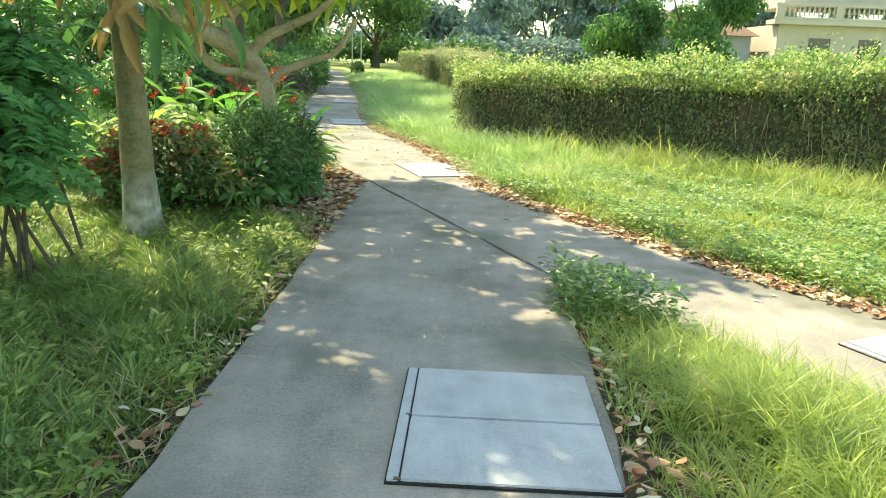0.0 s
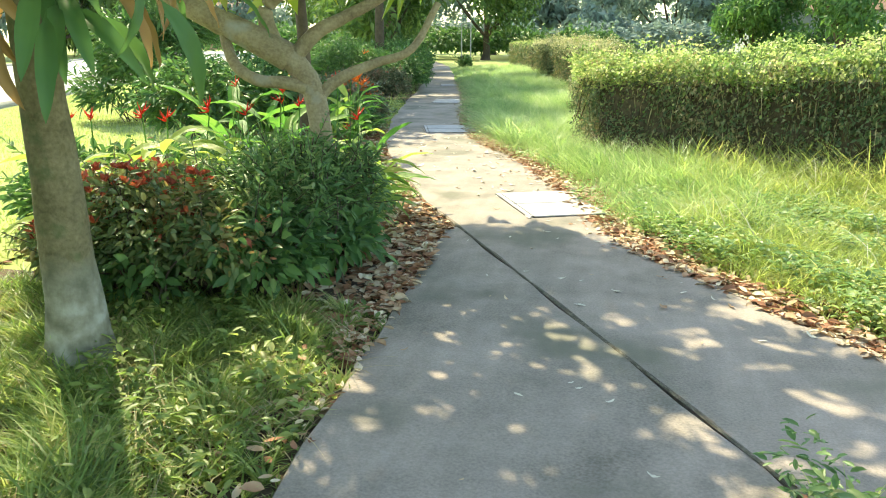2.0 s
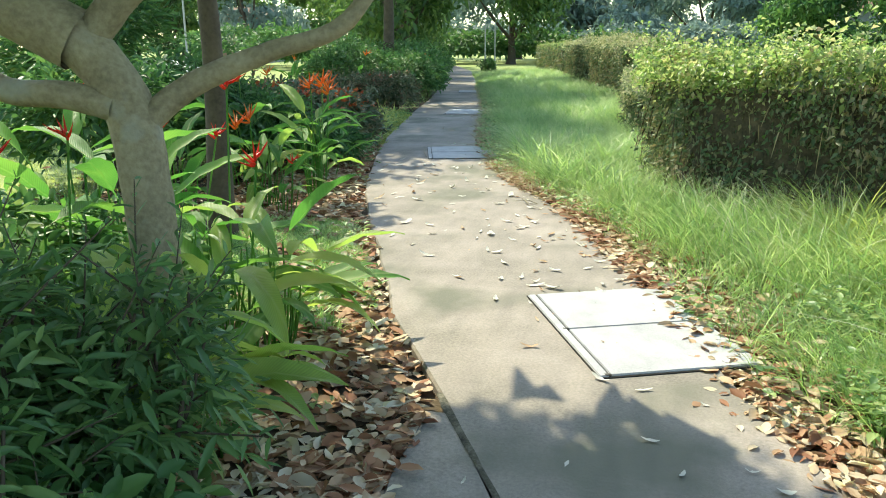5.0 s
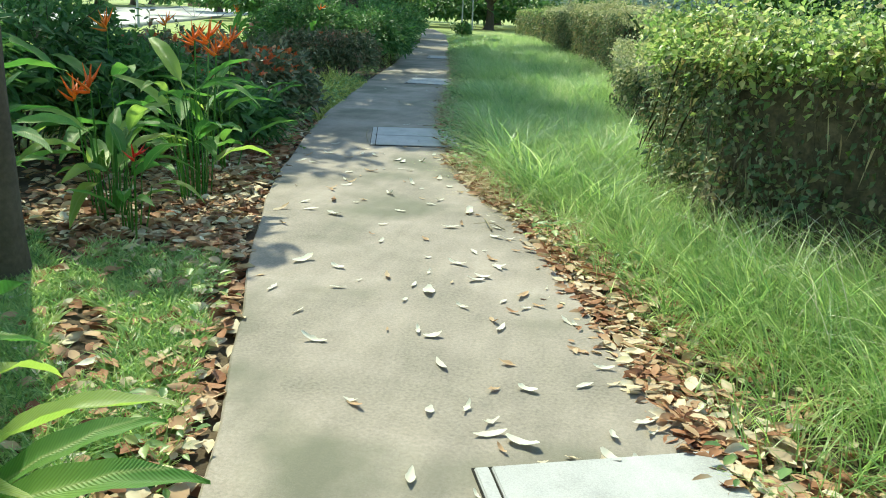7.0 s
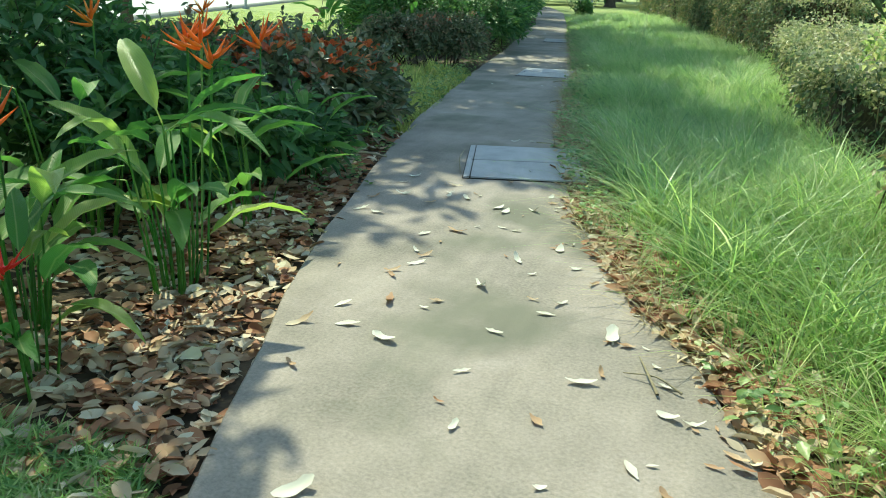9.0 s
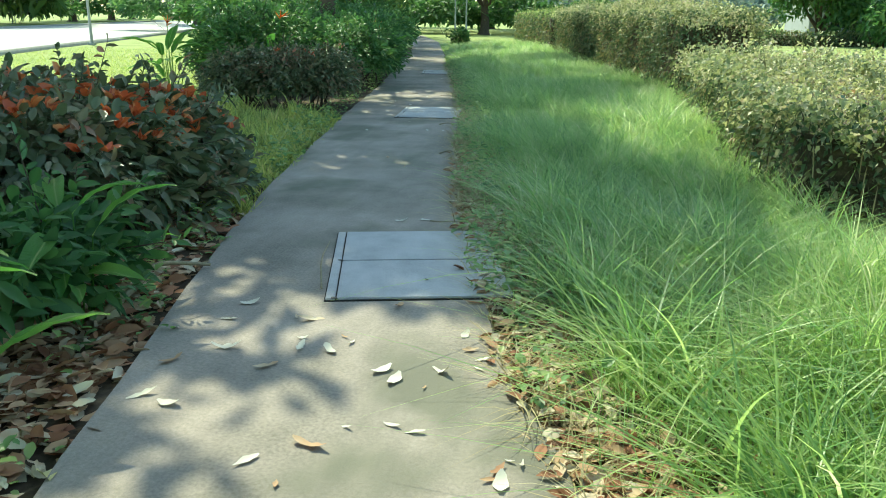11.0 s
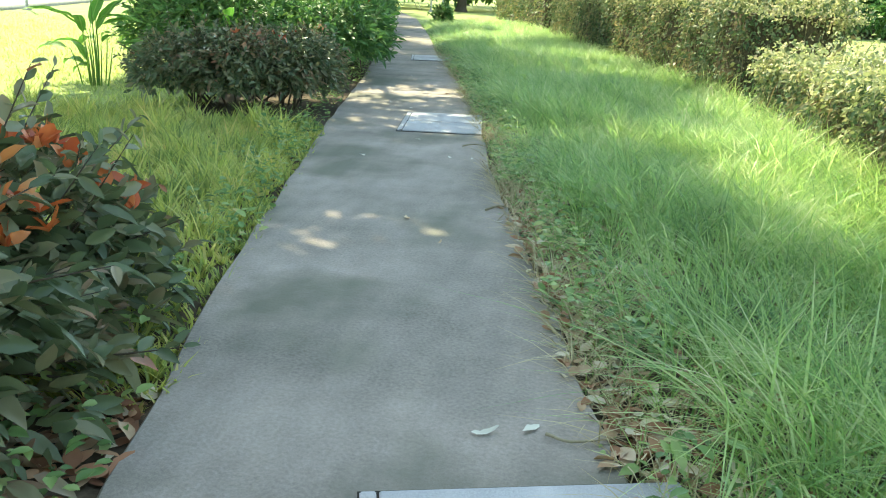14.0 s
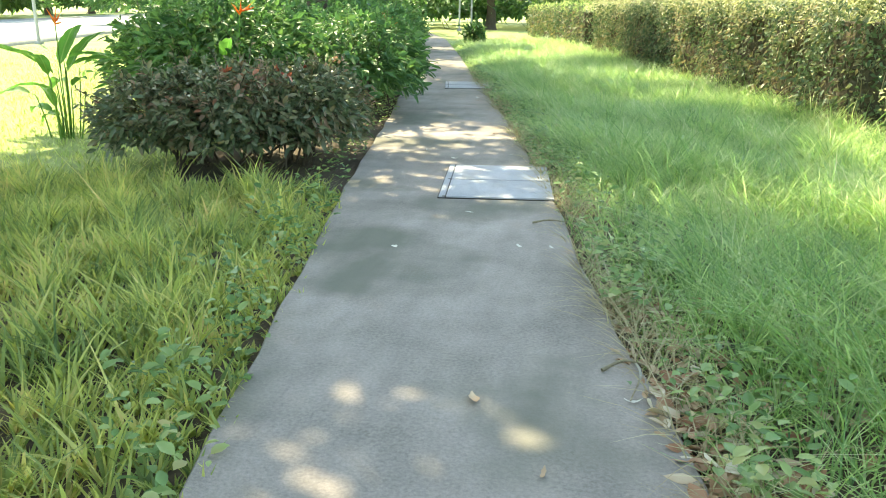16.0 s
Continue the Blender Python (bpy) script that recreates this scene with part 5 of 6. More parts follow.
def heliconia(x, y, h, leaves, flowers, mesh, size=1.0, lean=(0, 0), pale=0.0):
    root = thing("heliconia", (x, y, -0.05), "heliconia clump with long green leaves and " + ("orange" if mesh is BR_O else "red") + " flower heads" if flowers else "leafy heliconia clump with long arching green leaves",
                 "plant", "heliconias in the bed")
    pieces = []
    for i in range(int(leaves * 1.2)):
        a = 2.4 * i + rng.normal(0, 0.3)
        r = rng.uniform(0.03, 0.3) * size
        zt = h * rng.uniform(0.22, 0.85)
        base = np.array([math.cos(a) * r * 0.6, math.sin(a) * r * 0.6, 0])
        top = np.array([math.cos(a) * r + lean[0] * zt, math.sin(a) * r + lean[1] * zt, zt])
        pts = smooth_line([base, (base + top) / 2 + [0.01, 0, 0.02], top], 3)
        part("stem", mesh_of("stem", *tube(pts, np.linspace(0.010, 0.005, len(pts)) * size, 5), M_HELI, True), root)
        # pale is the share of leaves given the colour with sunlight in it
        lf = part("leaf", (HLEAF_SUN if rng.random() < pale else HLEAF)[int(rng.integers(6))], root)
        lf.location = top
        pitch = rng.uniform(-0.25, 0.6)
        lf.rotation_euler = (pitch, rng.normal(0, 0.25), a - math.pi / 2 + rng.normal(0, 0.3))
        s = size * rng.uniform(0.75, 1.15)
        lf.scale = (s, s, s)
    for fx, fy, fz in flowers:
        b = np.array([fx - x, fy - y, fz + 0.05])
        pts = smooth_line([[b[0] * 0.6, b[1] * 0.6, 0], [b[0] * 0.85, b[1] * 0.85, b[2] * 0.6], b], 3)
        st = part("flower_stalk", mesh_of("flower_stalk", *tube(pts, np.full(len(pts), 0.006), 5), M_HELI, True), root, "thin green stalk")
        fl = part("flower", mesh, root, "pointed " + ("orange" if mesh is BR_O else "red") + " bracts")
        fl.location = b - [0, 0, 0.03]
        s = rng.uniform(0.9, 1.25) * (0.82 if mesh is BR_O else 0.56)
        fl.scale = (s, s, s)
        fl.rotation_euler = (rng.normal(0, 0.2), rng.normal(0, 0.2), rng.uniform(0, 3))


# orange-flowered clumps by the sunny stretch
heliconia(-2.86, 13.35, 1.0, 17, [(-2.78, 13.62, 1.0), (-2.86, 13.66, 1.08), (-3.05, 13.8, 1.06)], BR_O, 0.8, (-0.05, 0), 0.4)
heliconia(-3.12, 12.75, 0.75, 15, [(-3.28, 12.88, 0.78), (-3.5, 13.0, 0.7)], BR_O, 0.8, (0, 0), 0.45)
heliconia(-2.8, 12.5, 0.55, 8, [(-2.56, 12.24, 0.5)], BR_R, 0.6, (0, 0), 0.4)
heliconia(-3.2, 14.4, 0.85, 12, [(-3.24, 14.7, 1.0)], BR_O, 0.7, (-0.08, 0), 0.35)
heliconia(-3.9, 13.9, 1.0, 13, [(-4.2, 14.4, 1.1)], BR_O)
heliconia(-4.5, 15.1, 1.0, 11, [(-4.7, 16.1, 1.1)], BR_O)
heliconia(-3.7, 12.2, 0.8, 12, [], BR_O)
heliconia(-3.42, 15.5, 0.62, 12, [], BR_O, 0.6, (0.0, 0), 0.0)
# clumps round the leaning tree
heliconia(-1.4, 9.5, 0.75, 14, [], BR_R, 0.8, (0, 0), 0.35)
heliconia(-1.42, 9.15, 0.68, 11, [], BR_R, 0.8, (0, 0), 0.8)
heliconia(-1.12, 8.45, 0.5, 7, [], BR_R, 0.66, (0.0, 0), 0.85)
heliconia(-1.75, 9.5, 0.85, 13, [(-1.84, 9.96, 1.25), (-1.5, 9.6, 0.9)], BR_R, 0.8, (0, 0), 0.3)
heliconia(-1.35, 8.3, 0.7, 12, [], BR_R, 0.85, (0, 0), 0.8)
heliconia(-2.1, 8.6, 0.9, 14, [(-2.0, 8.9, 1.1), (-2.3, 8.8, 1.0)], BR_R, 0.9, (0, 0), 0.7)
heliconia(-2.85, 8.15, 0.95, 14, [(-2.8, 8.3, 0.98), (-2.55, 8.6, 1.05), (-3.1, 8.4, 1.0)], BR_R, 0.85, (0, 0), 0.8)
heliconia(-2.3, 7.55, 0.9, 14, [], BR_R, 0.75, (0, 0), 0.95)
heliconia(-2.75, 7.4, 0.85, 14, [], BR_R, 0.72, (0, 0), 0.95)
heliconia(-3.2, 7.55, 0.8, 13, [], BR_R, 0.72, (0, 0), 0.9)
heliconia(-1.95, 8.0, 1.0, 12, [], BR_R, 0.75, (0, 0), 0.9)
heliconia(-3.3, 7.9, 0.8, 13, [(-3.4, 8.1, 1.0), (-3.7, 8.2, 0.95)], BR_R, 0.85, (0, 0), 0.8)
heliconia(-2.5, 9.9, 1.0, 14, [(-2.6, 10.3, 1.1), (-2.3, 10.6, 0.9), (-2.2, 9.8, 1.0)], BR_R)
heliconia(-3.2, 10.3, 1.0, 13, [(-3.3, 10.6, 1.15)], BR_R)
heliconia(-8.3, 24.6, 1.0, 14, [(-8.2, 24.5, 1.15)], BR_O, 0.9)
heliconia(-7.0, 25.4, 1.1, 10, [(-6.6, 25.3, 1.25)], BR_O, 0.9)
heliconia(-6.2, 29.4, 1.0, 10, [(-6.0, 29.0, 1.05), (-6.4, 30.0, 1.1)], BR_O, 0.9)


# ---- trees ----
def crown_leaves(blobs, n, size, asp=0.45, gaps=0.35, hang=0.0):
    B = np.array(blobs, float)
    vol = B[:, 3] * B[:, 4] * B[:, 5]
    pick = rng.choice(len(B), n, p=vol / vol.sum())
    u = rand_dirs(n)
    r = rng.random(n) ** 0.45
    C = B[pick, :3] + u * B[pick, 3:] * r[:, None]
    k = patchy(C[:, 0] * 1.6 + C[:, 2], C[:, 1] * 1.6 - C[:, 2] * 0.7, 0.9, 3) > gaps * rng.uniform(0.6, 1.3, n)
    C, u = C[k], u[k]
    m = len(C)
    L = rng.uniform(*size, m)
    D = unit(rand_dirs(m) + [0, 0, -hang])
    return leaf_array(C, D, unit(rand_dirs(m) + [0, 0, 0.8]), L, L * asp)


def tree(name, label, at, limbs, blobs, n, size, mat, bark, asp=0.45, gaps=0.35, hang=0.0, category="tree", group=""):
    """Trunk and limbs as tapered tubes (points relative to the foot), crown of single leaves."""
    root = thing(name, (*at, -0.05), label, category, group)
    for i, (pts, r0, r1) in enumerate(limbs):
        line = smooth_line(pts, 6)
        t = np.linspace(0, 1, len(line))
        rad = r0 + (r1 - r0) * t
        if i == 0:
            rad = rad * (1 + 0.45 * np.exp(-t * 14))
        part("trunk" if i == 0 else "limb", mesh_of("limb", *tube(line, rad, 12, 0.02), bark, True), root)
    V, F = crown_leaves(blobs, n, size, asp, gaps, hang)
    part("crown", mesh_of("crown", V, F, mat), root, "uneven crown of single leaves")
    return root


# straight tree by the older path
t1 = tree("tree", "straight young tree with mottled grey bark and drooping leaves", (-1.68, 5.5),
          [([(0, 0, 0), (-0.05, 0.03, 1.2), (-0.12, 0.05, 2.4), (-0.14, 0.02, 4.2)], 0.138, 0.07),
           ([(-0.07, 0.03, 2.3), (0.6, -0.2, 3.0), (1.2, -0.4, 3.8)], 0.045, 0.015),
           ([(-0.07, 0.03, 2.5), (-0.7, 0.5, 3.2), (-1.3, 0.9, 3.9)], 0.045, 0.015),
           ([(-0.08, 0.03, 2.8), (0.1, 0.9, 3.6), (0.3, 1.6, 4.4)], 0.04, 0.012)],
          [(0, 0, 4.3, 1.8, 1.8, 1.2), (0.9, -0.6, 3.8, 1.3, 1.3, 0.9), (0.3, 1.5, 4.5, 1.3, 1.3, 0.9)], 8000, (0.16, 0.34), M_CANOPY, M_BARK_LICHEN, 0.32, 0.36, 0.8)
# long leaves drooping round its top
DROOP_GREEN = [heli_leaf_mesh(k + 20, 0.7, 0.12, M_BUSH) for k in range(3)]
DROOP_DRY = [heli_leaf_mesh(k + 23, 0.66, 0.12, M_DRYLEAF) for k in range(3)]
for i in range(60):
    a = rng.uniform(0, 6.28)
    lf = part("drooping_leaf", (DROOP_GREEN if i % 2 else DROOP_DRY)[int(rng.integers(3))], t1, "long drooping leaf" if i % 2 else "long dry brown drooping leaf")
    r = rng.uniform(0.1, 0.85)
    lf.location = (math.cos(a) * r + 0.1, math.sin(a) * r, rng.uniform(1.8, 2.6))
    lf.rotation_euler = (rng.uniform(-1.5, -0.8), rng.normal(0, 0.3), a - math.pi / 2)
    lf.scale = (0.7, 0.75, 0.75)

# gnarled leaning tree among the heliconias
tree("tree", "gnarled grey tree with thick spreading limbs and large leaves", (-1.61, 8.87),
     [([(0.04, -0.06, 0), (0.03, -0.04, 0.55), (-0.01, 0.0, 0.95), (-0.09, 0.05, 1.25), (-0.22, 0.05, 1.45), (-0.38, 0.0, 1.6)], 0.098, 0.105),
      ([(-0.28, 0.03, 1.52), (-0.7, -0.1, 1.76), (-1.03, -0.2, 1.93), (-1.35, -0.3, 2.16), (-1.9, -0.5, 2.6)], 0.13, 0.07),
      ([(-0.38, 0.03, 1.55), (-0.5, 0.05, 1.84), (-0.47, 0.08, 2.0), (-0.21, 0.1, 2.2), (0.1, 0.2, 2.8)], 0.085, 0.035),
      ([(-0.28, 0.05, 1.5), (-0.05, 0.1, 1.74), (0.22, 0.15, 1.88), (0.57, 0.2, 2.07), (0.8, 0.3, 2.35), (1.0, 0.3, 2.8)], 0.075, 0.025),
      ([(-0.12, 0.0, 1.26), (-0.3, -0.05, 1.31), (-0.53, -0.1, 1.33), (-0.72, -0.12, 1.44), (-0.8, -0.13, 1.62), (-0.82, -0.15, 1.8)], 0.06, 0.045),
      ([(-0.06, 0.03, 1.15), (0.08, 0.13, 1.3), (0.25, 0.22, 1.4), (0.45, 0.3, 1.48), (0.75, 0.4, 1.6), (0.95, 0.6, 2.0)], 0.06, 0.03),
      ([(-1.03, -0.2, 1.93), (-1.1, 0.2, 2.4), (-1.2, 0.6, 2.9)], 0.05, 0.02),
      ([(0.1, 0.2, 2.8), (0.4, 0.0, 3.6), (0.9, -0.3, 4.6)], 0.035, 0.012)],
     # clumps at z 4.5 and above are out of view, added to shade the path
     [(-0.3, 0.2, 3.2, 1.7, 1.6, 0.7), (-2.3, -1.1, 3.4, 0.8, 0.8, 0.5), (0.6, 0.9, 3.0, 1.0, 1.1, 0.55), (-0.2, 1.5, 3.2, 0.7, 0.7, 0.4), (-0.3, -0.9, 3.4, 1.4, 1.0, 0.5), (-0.3, 0.1, 2.45, 0.9, 0.7, 0.35), (0.4, 0.9, 2.5, 0.6, 0.7, 0.35), (0.8, -0.4, 4.5, 1.5, 1.1, 0.5), (-0.1, -1.0, 4.5, 1.3, 1.0, 0.5), (1.5, -0.3, 4.7, 1.2, 1.0, 0.5)],
     3300, (0.2, 0.4), M_BIGLEAF, M_BARK, 0.6, 0.46, 0.7)


# slim dark trunk among the heliconias
tree("tree", "slim tree with dark brown bark among the heliconias", (-2.88, 11.55),
     [([(0, 0, 0), (0.02, 0.03, 1.5), (-0.05, 0.02, 3.2), (0.05, -0.05, 5.2)], 0.095, 0.04),
      ([(-0.05, 0.02, 3.2), (0.5, -0.3, 4.4), (0.8, -0.5, 5.4)], 0.03, 0.01),
      ([(-0.05, 0.02, 3.0), (-0.6, 0.3, 4.3), (-0.9, 0.4, 5.4)], 0.03, 0.01),
      # this limb and the last two clumps are unseen, added to shade the bed
      ([(-0.04, 0.02, 2.6), (-0.9, 1.2, 3.6), (-1.8, 2.8, 4.2)], 0.035, 0.01)],
     [(0.1, -0.2, 5.6, 1.2, 1.0, 0.7), (0.8, -0.8, 5.5, 0.9, 0.8, 0.6), (-0.9, 0.0, 5.6, 0.9, 0.8, 0.6), (-1.6, 3.2, 4.1, 0.62, 0.62, 0.45), (-2.5, 2.8, 4.2, 0.75, 0.75, 0.5)], 4000, (0.16, 0.32), M_CANOPY, M_BARK2, 0.4, 0.35, 0.5)


def broad_tree(label, at, h, r, n, size, mat=None, lean=(0, 0), low=0.45, group="", trunk_r=None, gaps=0.4, seed=0, category="tree", crown=(0.45, 0.9)):
    """Ordinary broad tree made from a few limbs and clumps."""
    rr = np.random.default_rng(300 + seed)
    tr = trunk_r or 0.035 * h
    fork = np.array([lean[0] * 0.5, lean[1] * 0.5, h * low])
    limbs = [([(0, 0, 0), tuple(fork * 0.5 + [0.05, 0.03, 0]), tuple(fork)], tr, tr * 0.7)]
    blobs = []
    for i in range(7):
        a = i * 2.4 + rr.normal(0, 0.3)
        d = np.array([math.cos(a) * r * rr.uniform(0.35, 0.72), math.sin(a) * r * rr.uniform(0.35, 0.72), h * rr.uniform(crown[0], crown[1])])
        d[:2] += lean
        limbs.append(([tuple(fork * 0.95), tuple((fork + d) / 2 + [0, 0, -0.03 * h]), tuple(d)], tr * 0.42, tr * 0.1))
        blobs.append((*d, r * rr.uniform(0.38, 0.55), r * rr.uniform(0.38, 0.55), h * rr.uniform(0.13, 0.22)))
    blobs.append((lean[0], lean[1], h * 0.9, r * 0.6, r * 0.6, h * 0.14))
    return tree("tree", label, at, limbs, blobs, n, size, mat or M_CANOPY, M_BARK2, 0.42, gaps, 0.3, category, group)


# unseen tree, added so that its crown shades the start of the walk
broad_tree("unseen broad tree added to shade the start of the path", (-5.4, 3.6), 6.4, 3.9, 27000, (0.14, 0.3), low=0.4, seed=1, gaps=0.22, crown=(0.72, 0.92))
# trees that shade the far stretch of the path
def spread_tree(label, at, trunk, crown_boxes, n, seed, z=7.0):
    """Wide flat-crowned tree: limbs reach out to clumps laid over the given ground boxes."""
    rr = np.random.default_rng(400 + seed)
    fork = np.array([0.1, 0.0, 3.2])
    limbs = [([(0, 0, 0), (0.08, -0.05, 1.6), tuple(fork)], trunk, trunk * 0.75)]
    blobs = []
    for x0, x1, y0, y1, m in crown_boxes:
        for i in range(m):
            d = np.array([rr.uniform(x0, x1) - at[0], rr.uniform(y0, y1) - at[1], z + rr.uniform(-0.6, 0.7)])
            blobs.append((*d, rr.uniform(1.0, 1.7), rr.uniform(1.0, 1.7), rr.uniform(0.45, 0.8)))
            if i % 2 == 0:
                limbs.append(([tuple(fork * 0.96), tuple(fork * 0.45 + d * 0.55 + [0, 0, 0.3]), tuple(d)], trunk * 0.4, trunk * 0.08))
    return tree("tree", label, at, limbs, blobs, n, (0.2, 0.42), M_CANOPY, M_BARK2, 0.42, 0.2, 0.3)


spread_tree("tall spreading tree rising behind the bushes by the path", (-8.1, 31.5), 0.21, [(-12.5, -5.2, 25.5, 41.0, 34)], 24000, 1)
# crown boxes lie out of view, fitted so their shadows cover path and bed
spread_tree("dark-stemmed spreading tree on the lawn", (-13.2, 24.6), 0.13, [(-12.5, -7.0, 21.8, 26.5, 13), (-7.6, -4.6, 21.9, 26.5, 9), (-7.0, -5.2, 21.3, 22.5, 6), (-9.2, -7.2, 20.9, 22.2, 5), (-10.2, -8.9, 19.2, 21.0, 4), (-9.3, -8.0, 18.7, 19.7, 3), (-7.8, -7.0, 18.8, 19.4, 2)], 26000, 2)

# trees along the path's far end
for i, (x, y, h, r) in enumerate(((-11.5, 44.0, 8, 3.4), (-14.5, 53.0, 10, 4.2), (-18.0, 62.0, 11, 4.8), (-10.5, 70.0, 10, 5.0), (-24.0, 72.0, 12, 5.5))):
    broad_tree("leafy roadside tree with drooping branches", (x, y), h, r, 5500, (0.3, 0.65), M_CANOPY, low=0.2, crown=(0.25, 0.9), gaps=0.3, seed=10 + i, group="trees along the far path")
# far row and bushes below use the leaf colour with haze in it
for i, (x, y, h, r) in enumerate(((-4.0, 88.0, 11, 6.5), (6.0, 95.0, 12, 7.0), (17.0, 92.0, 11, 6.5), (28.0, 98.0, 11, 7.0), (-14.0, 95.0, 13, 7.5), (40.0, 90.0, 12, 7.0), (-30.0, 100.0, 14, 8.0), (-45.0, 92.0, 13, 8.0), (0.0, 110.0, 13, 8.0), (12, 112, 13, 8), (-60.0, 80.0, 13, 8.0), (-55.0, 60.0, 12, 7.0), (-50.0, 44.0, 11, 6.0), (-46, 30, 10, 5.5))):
    broad_tree("hazy broad tree in the row beyond the hedges", (x, y), h, r, 4200, (0.6, 1.2), M_FAR_HAZE, low=0.15, seed=20 + i, group="row of distant trees", gaps=0.22, crown=(0.22, 0.85))
for i, (x, y, h, r) in enumerate(((13.4, 53.5, 8.5, 3.6), (9.5, 60.0, 8.0, 3.5))):
    broad_tree("dense dark green tree behind the hedge", (x, y), h, r, 8000, (0.25, 0.5), M_BUSH, low=0.1, seed=50 + i, group="trees before the house", gaps=0.15, crown=(0.15, 0.85))
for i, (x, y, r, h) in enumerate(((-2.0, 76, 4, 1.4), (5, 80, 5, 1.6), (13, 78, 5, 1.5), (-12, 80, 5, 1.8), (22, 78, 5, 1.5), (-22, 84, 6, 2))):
    shrub("bush", "distant rounded bush below the trees", "bush", (x, y), [(0, 0, h, r, r * 0.6, h)], 1300, M_FAR_HAZE, (0.4, 0.8), 0.5, 5, group="distant bushes")

for i, (x, y, r, h) in enumerate(((-17.5, 57, 2.4, 1.1), (-21.5, 55, 2.6, 1.2), (-26, 61, 3.2, 1.4), (-13.5, 71, 3.0, 1.3), (-8.5, 74, 3.2, 1.3), (-18.5, 74, 3.4, 1.5), (-33, 66, 4.0, 1.6), (-2.5, 70, 3.0, 1.2))):
    shrub("bush", "dark bush closing the view behind the path", "bush", (x, y), [(0, 0, h, r, r * 0.7, h), (r * 0.6, 0.5, h * 0.8, r * 0.6, r * 0.5, h * 0.8)], 2000, M_BUSH, (0.25, 0.55), 0.5, 6, group="distant bushes")
for i, (x, y) in enumerate(((-56, 74), (-66, 100), (-73, 118), (-92, 175), (-75, 180), (-62, 184), (-50, 180), (-84, 140))):
    broad_tree("dark roadside tree beyond the road", (x, y), 15, 9.0, 4200, (0.8, 1.5), M_CANOPY, low=0.1, seed=80 + i, group="row of distant trees", gaps=0.2, crown=(0.14, 0.85))
for i, (x, y, r, h) in enumerate(((-60, 84, 6, 1.5), (-64, 108, 7, 1.6), (-70, 160, 9, 1.8), (-56, 165, 9, 1.8))):
    shrub("bush", "distant dark bush beyond the road", "bush", (x, y), [(0, 0, h, r, r * 0.6, h)], 1300, M_BUSH, (0.4, 0.8), 0.5, 5, group="distant bushes")

# ---- buildings and posts ----
def house():
    root = thing("house", (28.6, 60.0, 1.0), "cream rendered house with a balustraded terrace", "house")
    part("wall", box_mesh("wall", (16, 9, 4.5), M_CREAM, 0.03, (0, 4.5, 1.15)), root)
    part("wall", box_mesh("wall", (14, 7, 3.2), M_CREAM, 0.03, (0, 6.0, 6.4)), root)
    part("terrace", box_mesh("terrace", (17, 2.2, 0.35), M_CREAM, 0.04, (0, 0.4, 3.55)), root, "terrace slab")
    part("rail", box_mesh("rail", (17, 0.3, 0.2), M_CREAM, 0.03, (0, -0.5, 4.75)), root, "moulded balustrade rail")
    part("rail", box_mesh("rail", (17, 0.3, 0.18), M_CREAM, 0.03, (0, -0.5, 3.82)), root, "balustrade base")
    bm = bmesh.new()
    prof = [(0.05, 0.0), (0.07, 0.08), (0.045, 0.16), (0.10, 0.34), (0.09, 0.45), (0.05, 0.62), (0.07, 0.7), (0.05, 0.75)]
    rings = [[bm.verts.new((r * math.cos(a * math.pi / 3), r * math.sin(a * math.pi / 3), z)) for a in range(6)] for r, z in prof]
    for a, b in zip(rings, rings[1:]):
        for i in range(6):
            bm.faces.new((a[i], a[(i + 1) % 6], b[(i + 1) % 6], b[i]))
    me = bm_mesh("baluster", bm, M_CREAM, True)
    for i in range(48):
        if i % 12 == 0:
            p = part("pier", box_mesh("pier", (0.5, 0.36, 0.95), M_CREAM, 0.02, (-8.2 + i * 0.34, -0.5, 4.32)), root)
            continue
        part("baluster", me, root).location = (-8.2 + i * 0.34, -0.5, 3.94)
    for x in (-5, -1.5, 2, 5.5):
        w = part("window", box_mesh("window", (1.5, 0.08, 1.6), M_DARKGLASS, 0.01, (x, -0.02, 1.7)), root, "dark glass window")
        part("window_frame", box_mesh("window_frame", (1.7, 0.06, 0.1), M_CREAM, 0.01, (x, -0.05, 2.55)), w)
        part("window", box_mesh("window", (1.4, 0.08, 1.5), M_DARKGLASS, 0.01, (x, 2.48, 6.4)), root, "dark glass window")
    bm = bmesh.new()
    bmesh.ops.create_cube(bm, size=1)
    bmesh.ops.scale(bm, vec=(15.5, 8.5, 2.0), verts=bm.verts)
    for v in bm.verts:
        if v.co.z > 0:
            v.co.x *= 0.5
            v.co.y *= 0.05
    bmesh.ops.translate(bm, vec=(0, 6.0, 9.05), verts=bm.verts)
    part("roof", bm_mesh("roof", bm, M_ROOF), root, "brown tiled hipped roof")


house()


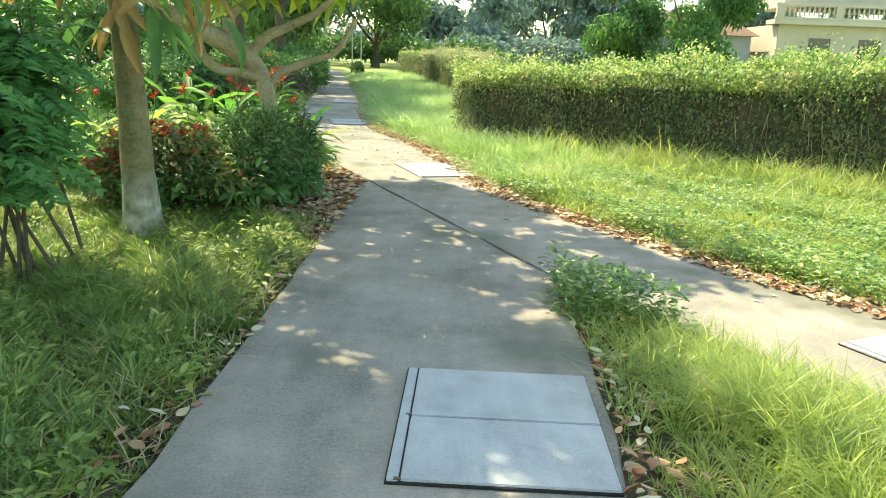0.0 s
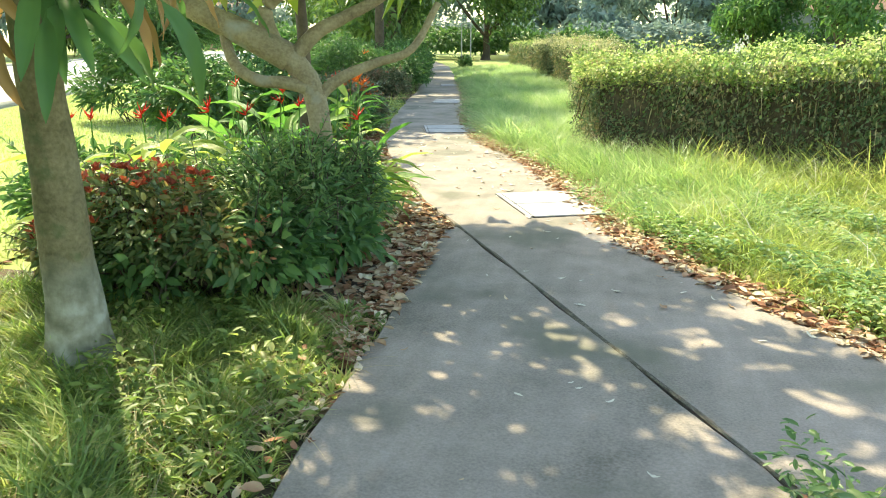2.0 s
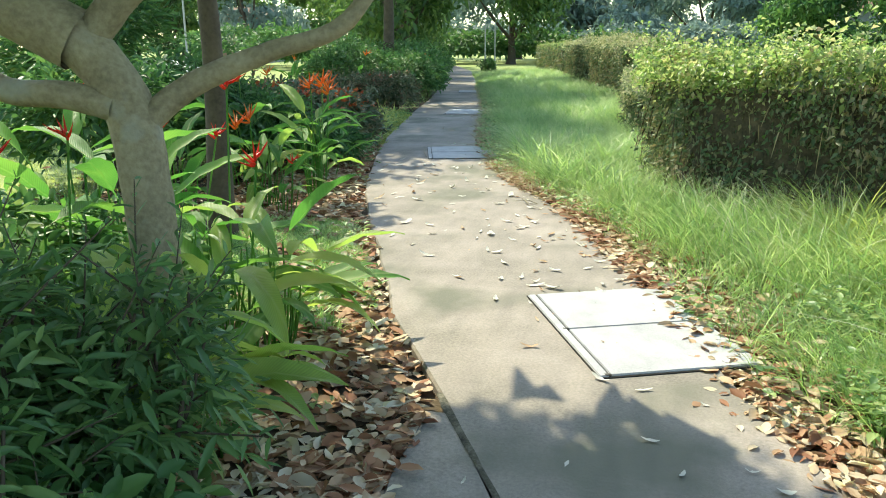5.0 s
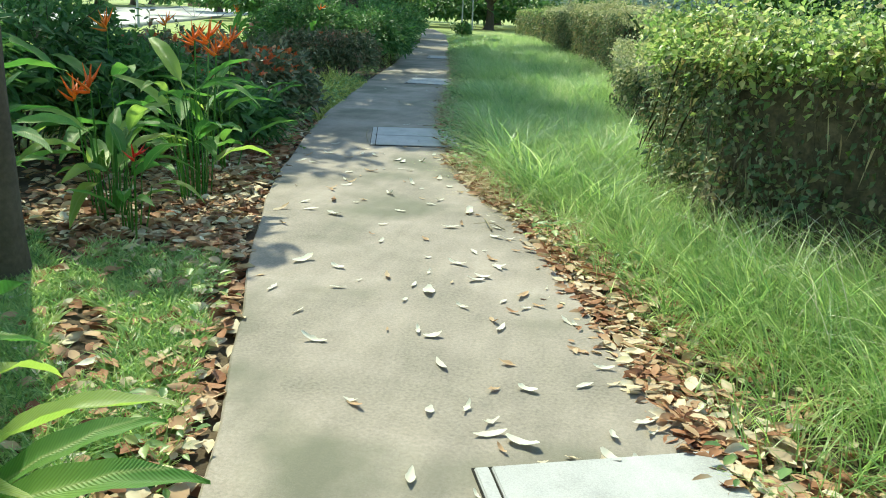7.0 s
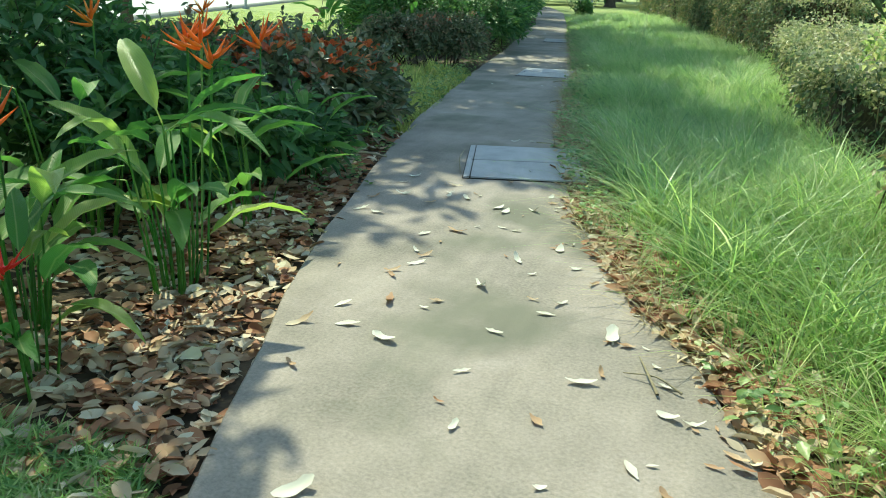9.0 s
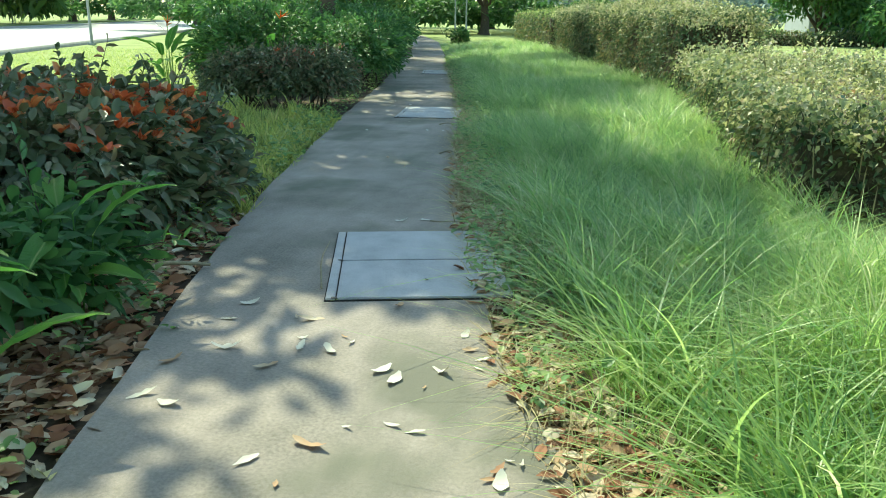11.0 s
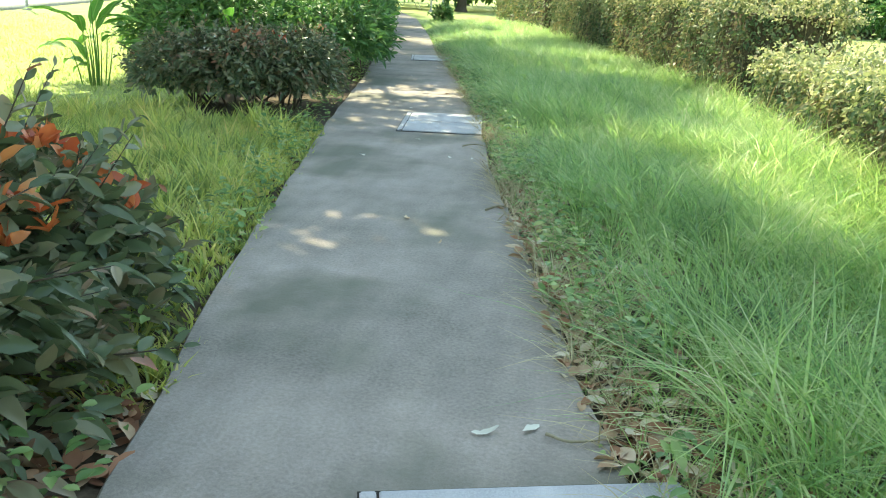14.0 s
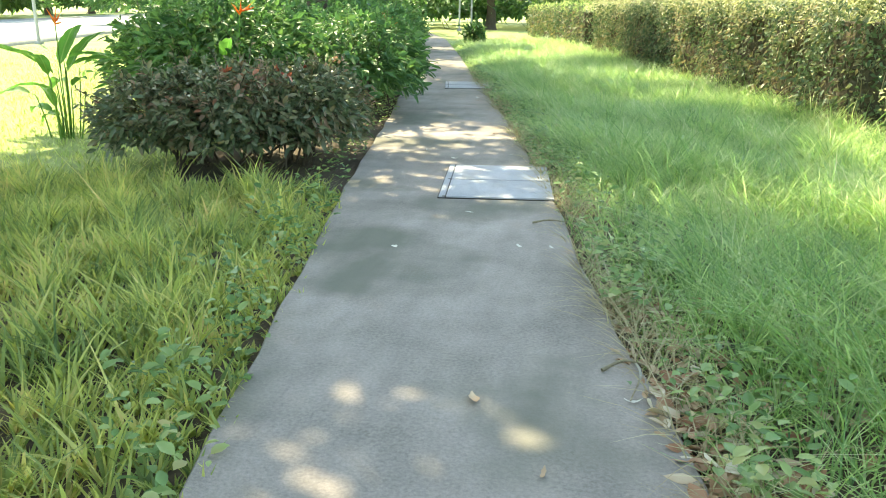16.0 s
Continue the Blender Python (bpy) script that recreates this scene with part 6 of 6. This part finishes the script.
def side_building(x, y, w, d, h, mat, label, turn=0.0):
    root = thing("house", (x, y, -0.05), label, "house", "houses beyond the road")
    root.rotation_euler = (0, 0, turn)
    part("wall", box_mesh("wall", (w, d, h), mat, 0.03, (0, 0, h / 2)), root)
    for i in range(int(w // 3)):
        for z in (1.5, 4.3):
            if z + 1 < h:
                part("window", box_mesh("window", (1.3, 0.1, 1.2), M_DARKGLASS, 0.01, (-w / 2 + 1.8 + 3 * i, -d / 2 - 0.01, z)), root, "dark glass window")
    bm = bmesh.new()
    bmesh.ops.create_cube(bm, size=1)
    bmesh.ops.scale(bm, vec=(w + 1, d + 1, 1.8), verts=bm.verts)
    for v in bm.verts:
        if v.co.z > 0:
            v.co.x *= 0.6
            v.co.y *= 0.05
    bmesh.ops.translate(bm, vec=(0, 0, h + 0.9), verts=bm.verts)
    part("roof", bm_mesh("roof", bm, M_ROOF), root, "low tiled roof")


side_building(14.5, 66.0, 10, 7, 3.6, M_WALL2, "low grey house half hidden by trees")
side_building(-74.0, 148.0, 12, 8, 7.0, M_TAN, "tan and brown house behind roadside trees", 0.4)
side_building(48.0, 62.0, 12, 8, 6.5, M_WALL2, "grey two-storey house behind the lawn")
hedge("clipped dark hedge along the lawn before the house", [(1.5, 57.0), (30.0, 57.0), (30.0, 58.2), (1.5, 58.2)], 0.75, 14000, 3000, 0.1, (0.1, 0.2))


def post(x, y, h, r, label, name="street_post"):
    root = thing(name, (x, y, -0.05), label, "post")
    part("pole", mesh_of("pole", *tube([(0, 0, 0), (0, 0, h * 0.5), (0, 0, h)], [r, r * 0.9, r * 0.8], 10), M_POST, True), root)
    part("base", box_mesh("base", (r * 4, r * 4, 0.12), M_POST, 0.01, (0, 0, 0.06)), root, "square foot plate")


post(-22.0, 41.8, 4.5, 0.06, "thin grey metal post on the lawn by the road")
post(-11.8, 66.0, 3.2, 0.06, "pale post at the far end of the path")
post(-11.15, 66.5, 3.2, 0.06, "pale post at the far end of the path")


# ---- twigs ----
def twig(pts, r, label, name="twig", category="twig"):
    line = smooth_line([(x, y, z) for x, y, z in pts], 4)
    foot = line[0].copy()
    ob = part(name, mesh_of(name, *tube(line - foot, np.linspace(r, r * 0.4, len(line)), 6, 0.08), M_BARK, True))
    ob.location = foot
    tagged(ob, label, category)


twig([(-3.28, 15.45, 0.0), (-3.26, 15.8, 0.07), (-3.3, 16.05, 0.09), (-3.16, 16.3, 0.02)], 0.022, "curved bare grey branch lying in the planting bed", "fallen_branch", "branch")
twig([(-0.66, 13.2, 0.012), (-0.72, 13.34, 0.03), (-0.76, 13.48, 0.012)], 0.006, "thin dry twig on the edge of the concrete path")
twig([(-0.58, 13.24, 0.012), (-0.68, 13.3, 0.03), (-0.8, 13.32, 0.012)], 0.005, "thin dry twig on the edge of the concrete path")
twig([(-2.45, 16.1, 0.012), (-2.6, 16.5, 0.03), (-2.7, 16.9, 0.014)], 0.006, "thin dark twig lying across the concrete path")
twig([(-2.23, 17.54, 0.012), (-2.15, 17.5, 0.02), (-1.98, 17.58, 0.012)], 0.006, "pale dry twig beside the grass edge")
twig([(-2.74, 20.13, 0.01), (-2.66, 20.19, 0.03), (-2.58, 20.2, 0.012)], 0.008, "short dark twig on the concrete path")
twig([(-2.62, 20.24, 0.012), (-2.6, 20.08, 0.03), (-2.64, 19.9, 0.012)], 0.006, "short dark twig on the concrete path")
twig([(-3.2, 22.2, 0.012), (-3.1, 22.22, 0.03), (-2.98, 22.27, 0.012)], 0.008, "short dark twig on the concrete path")
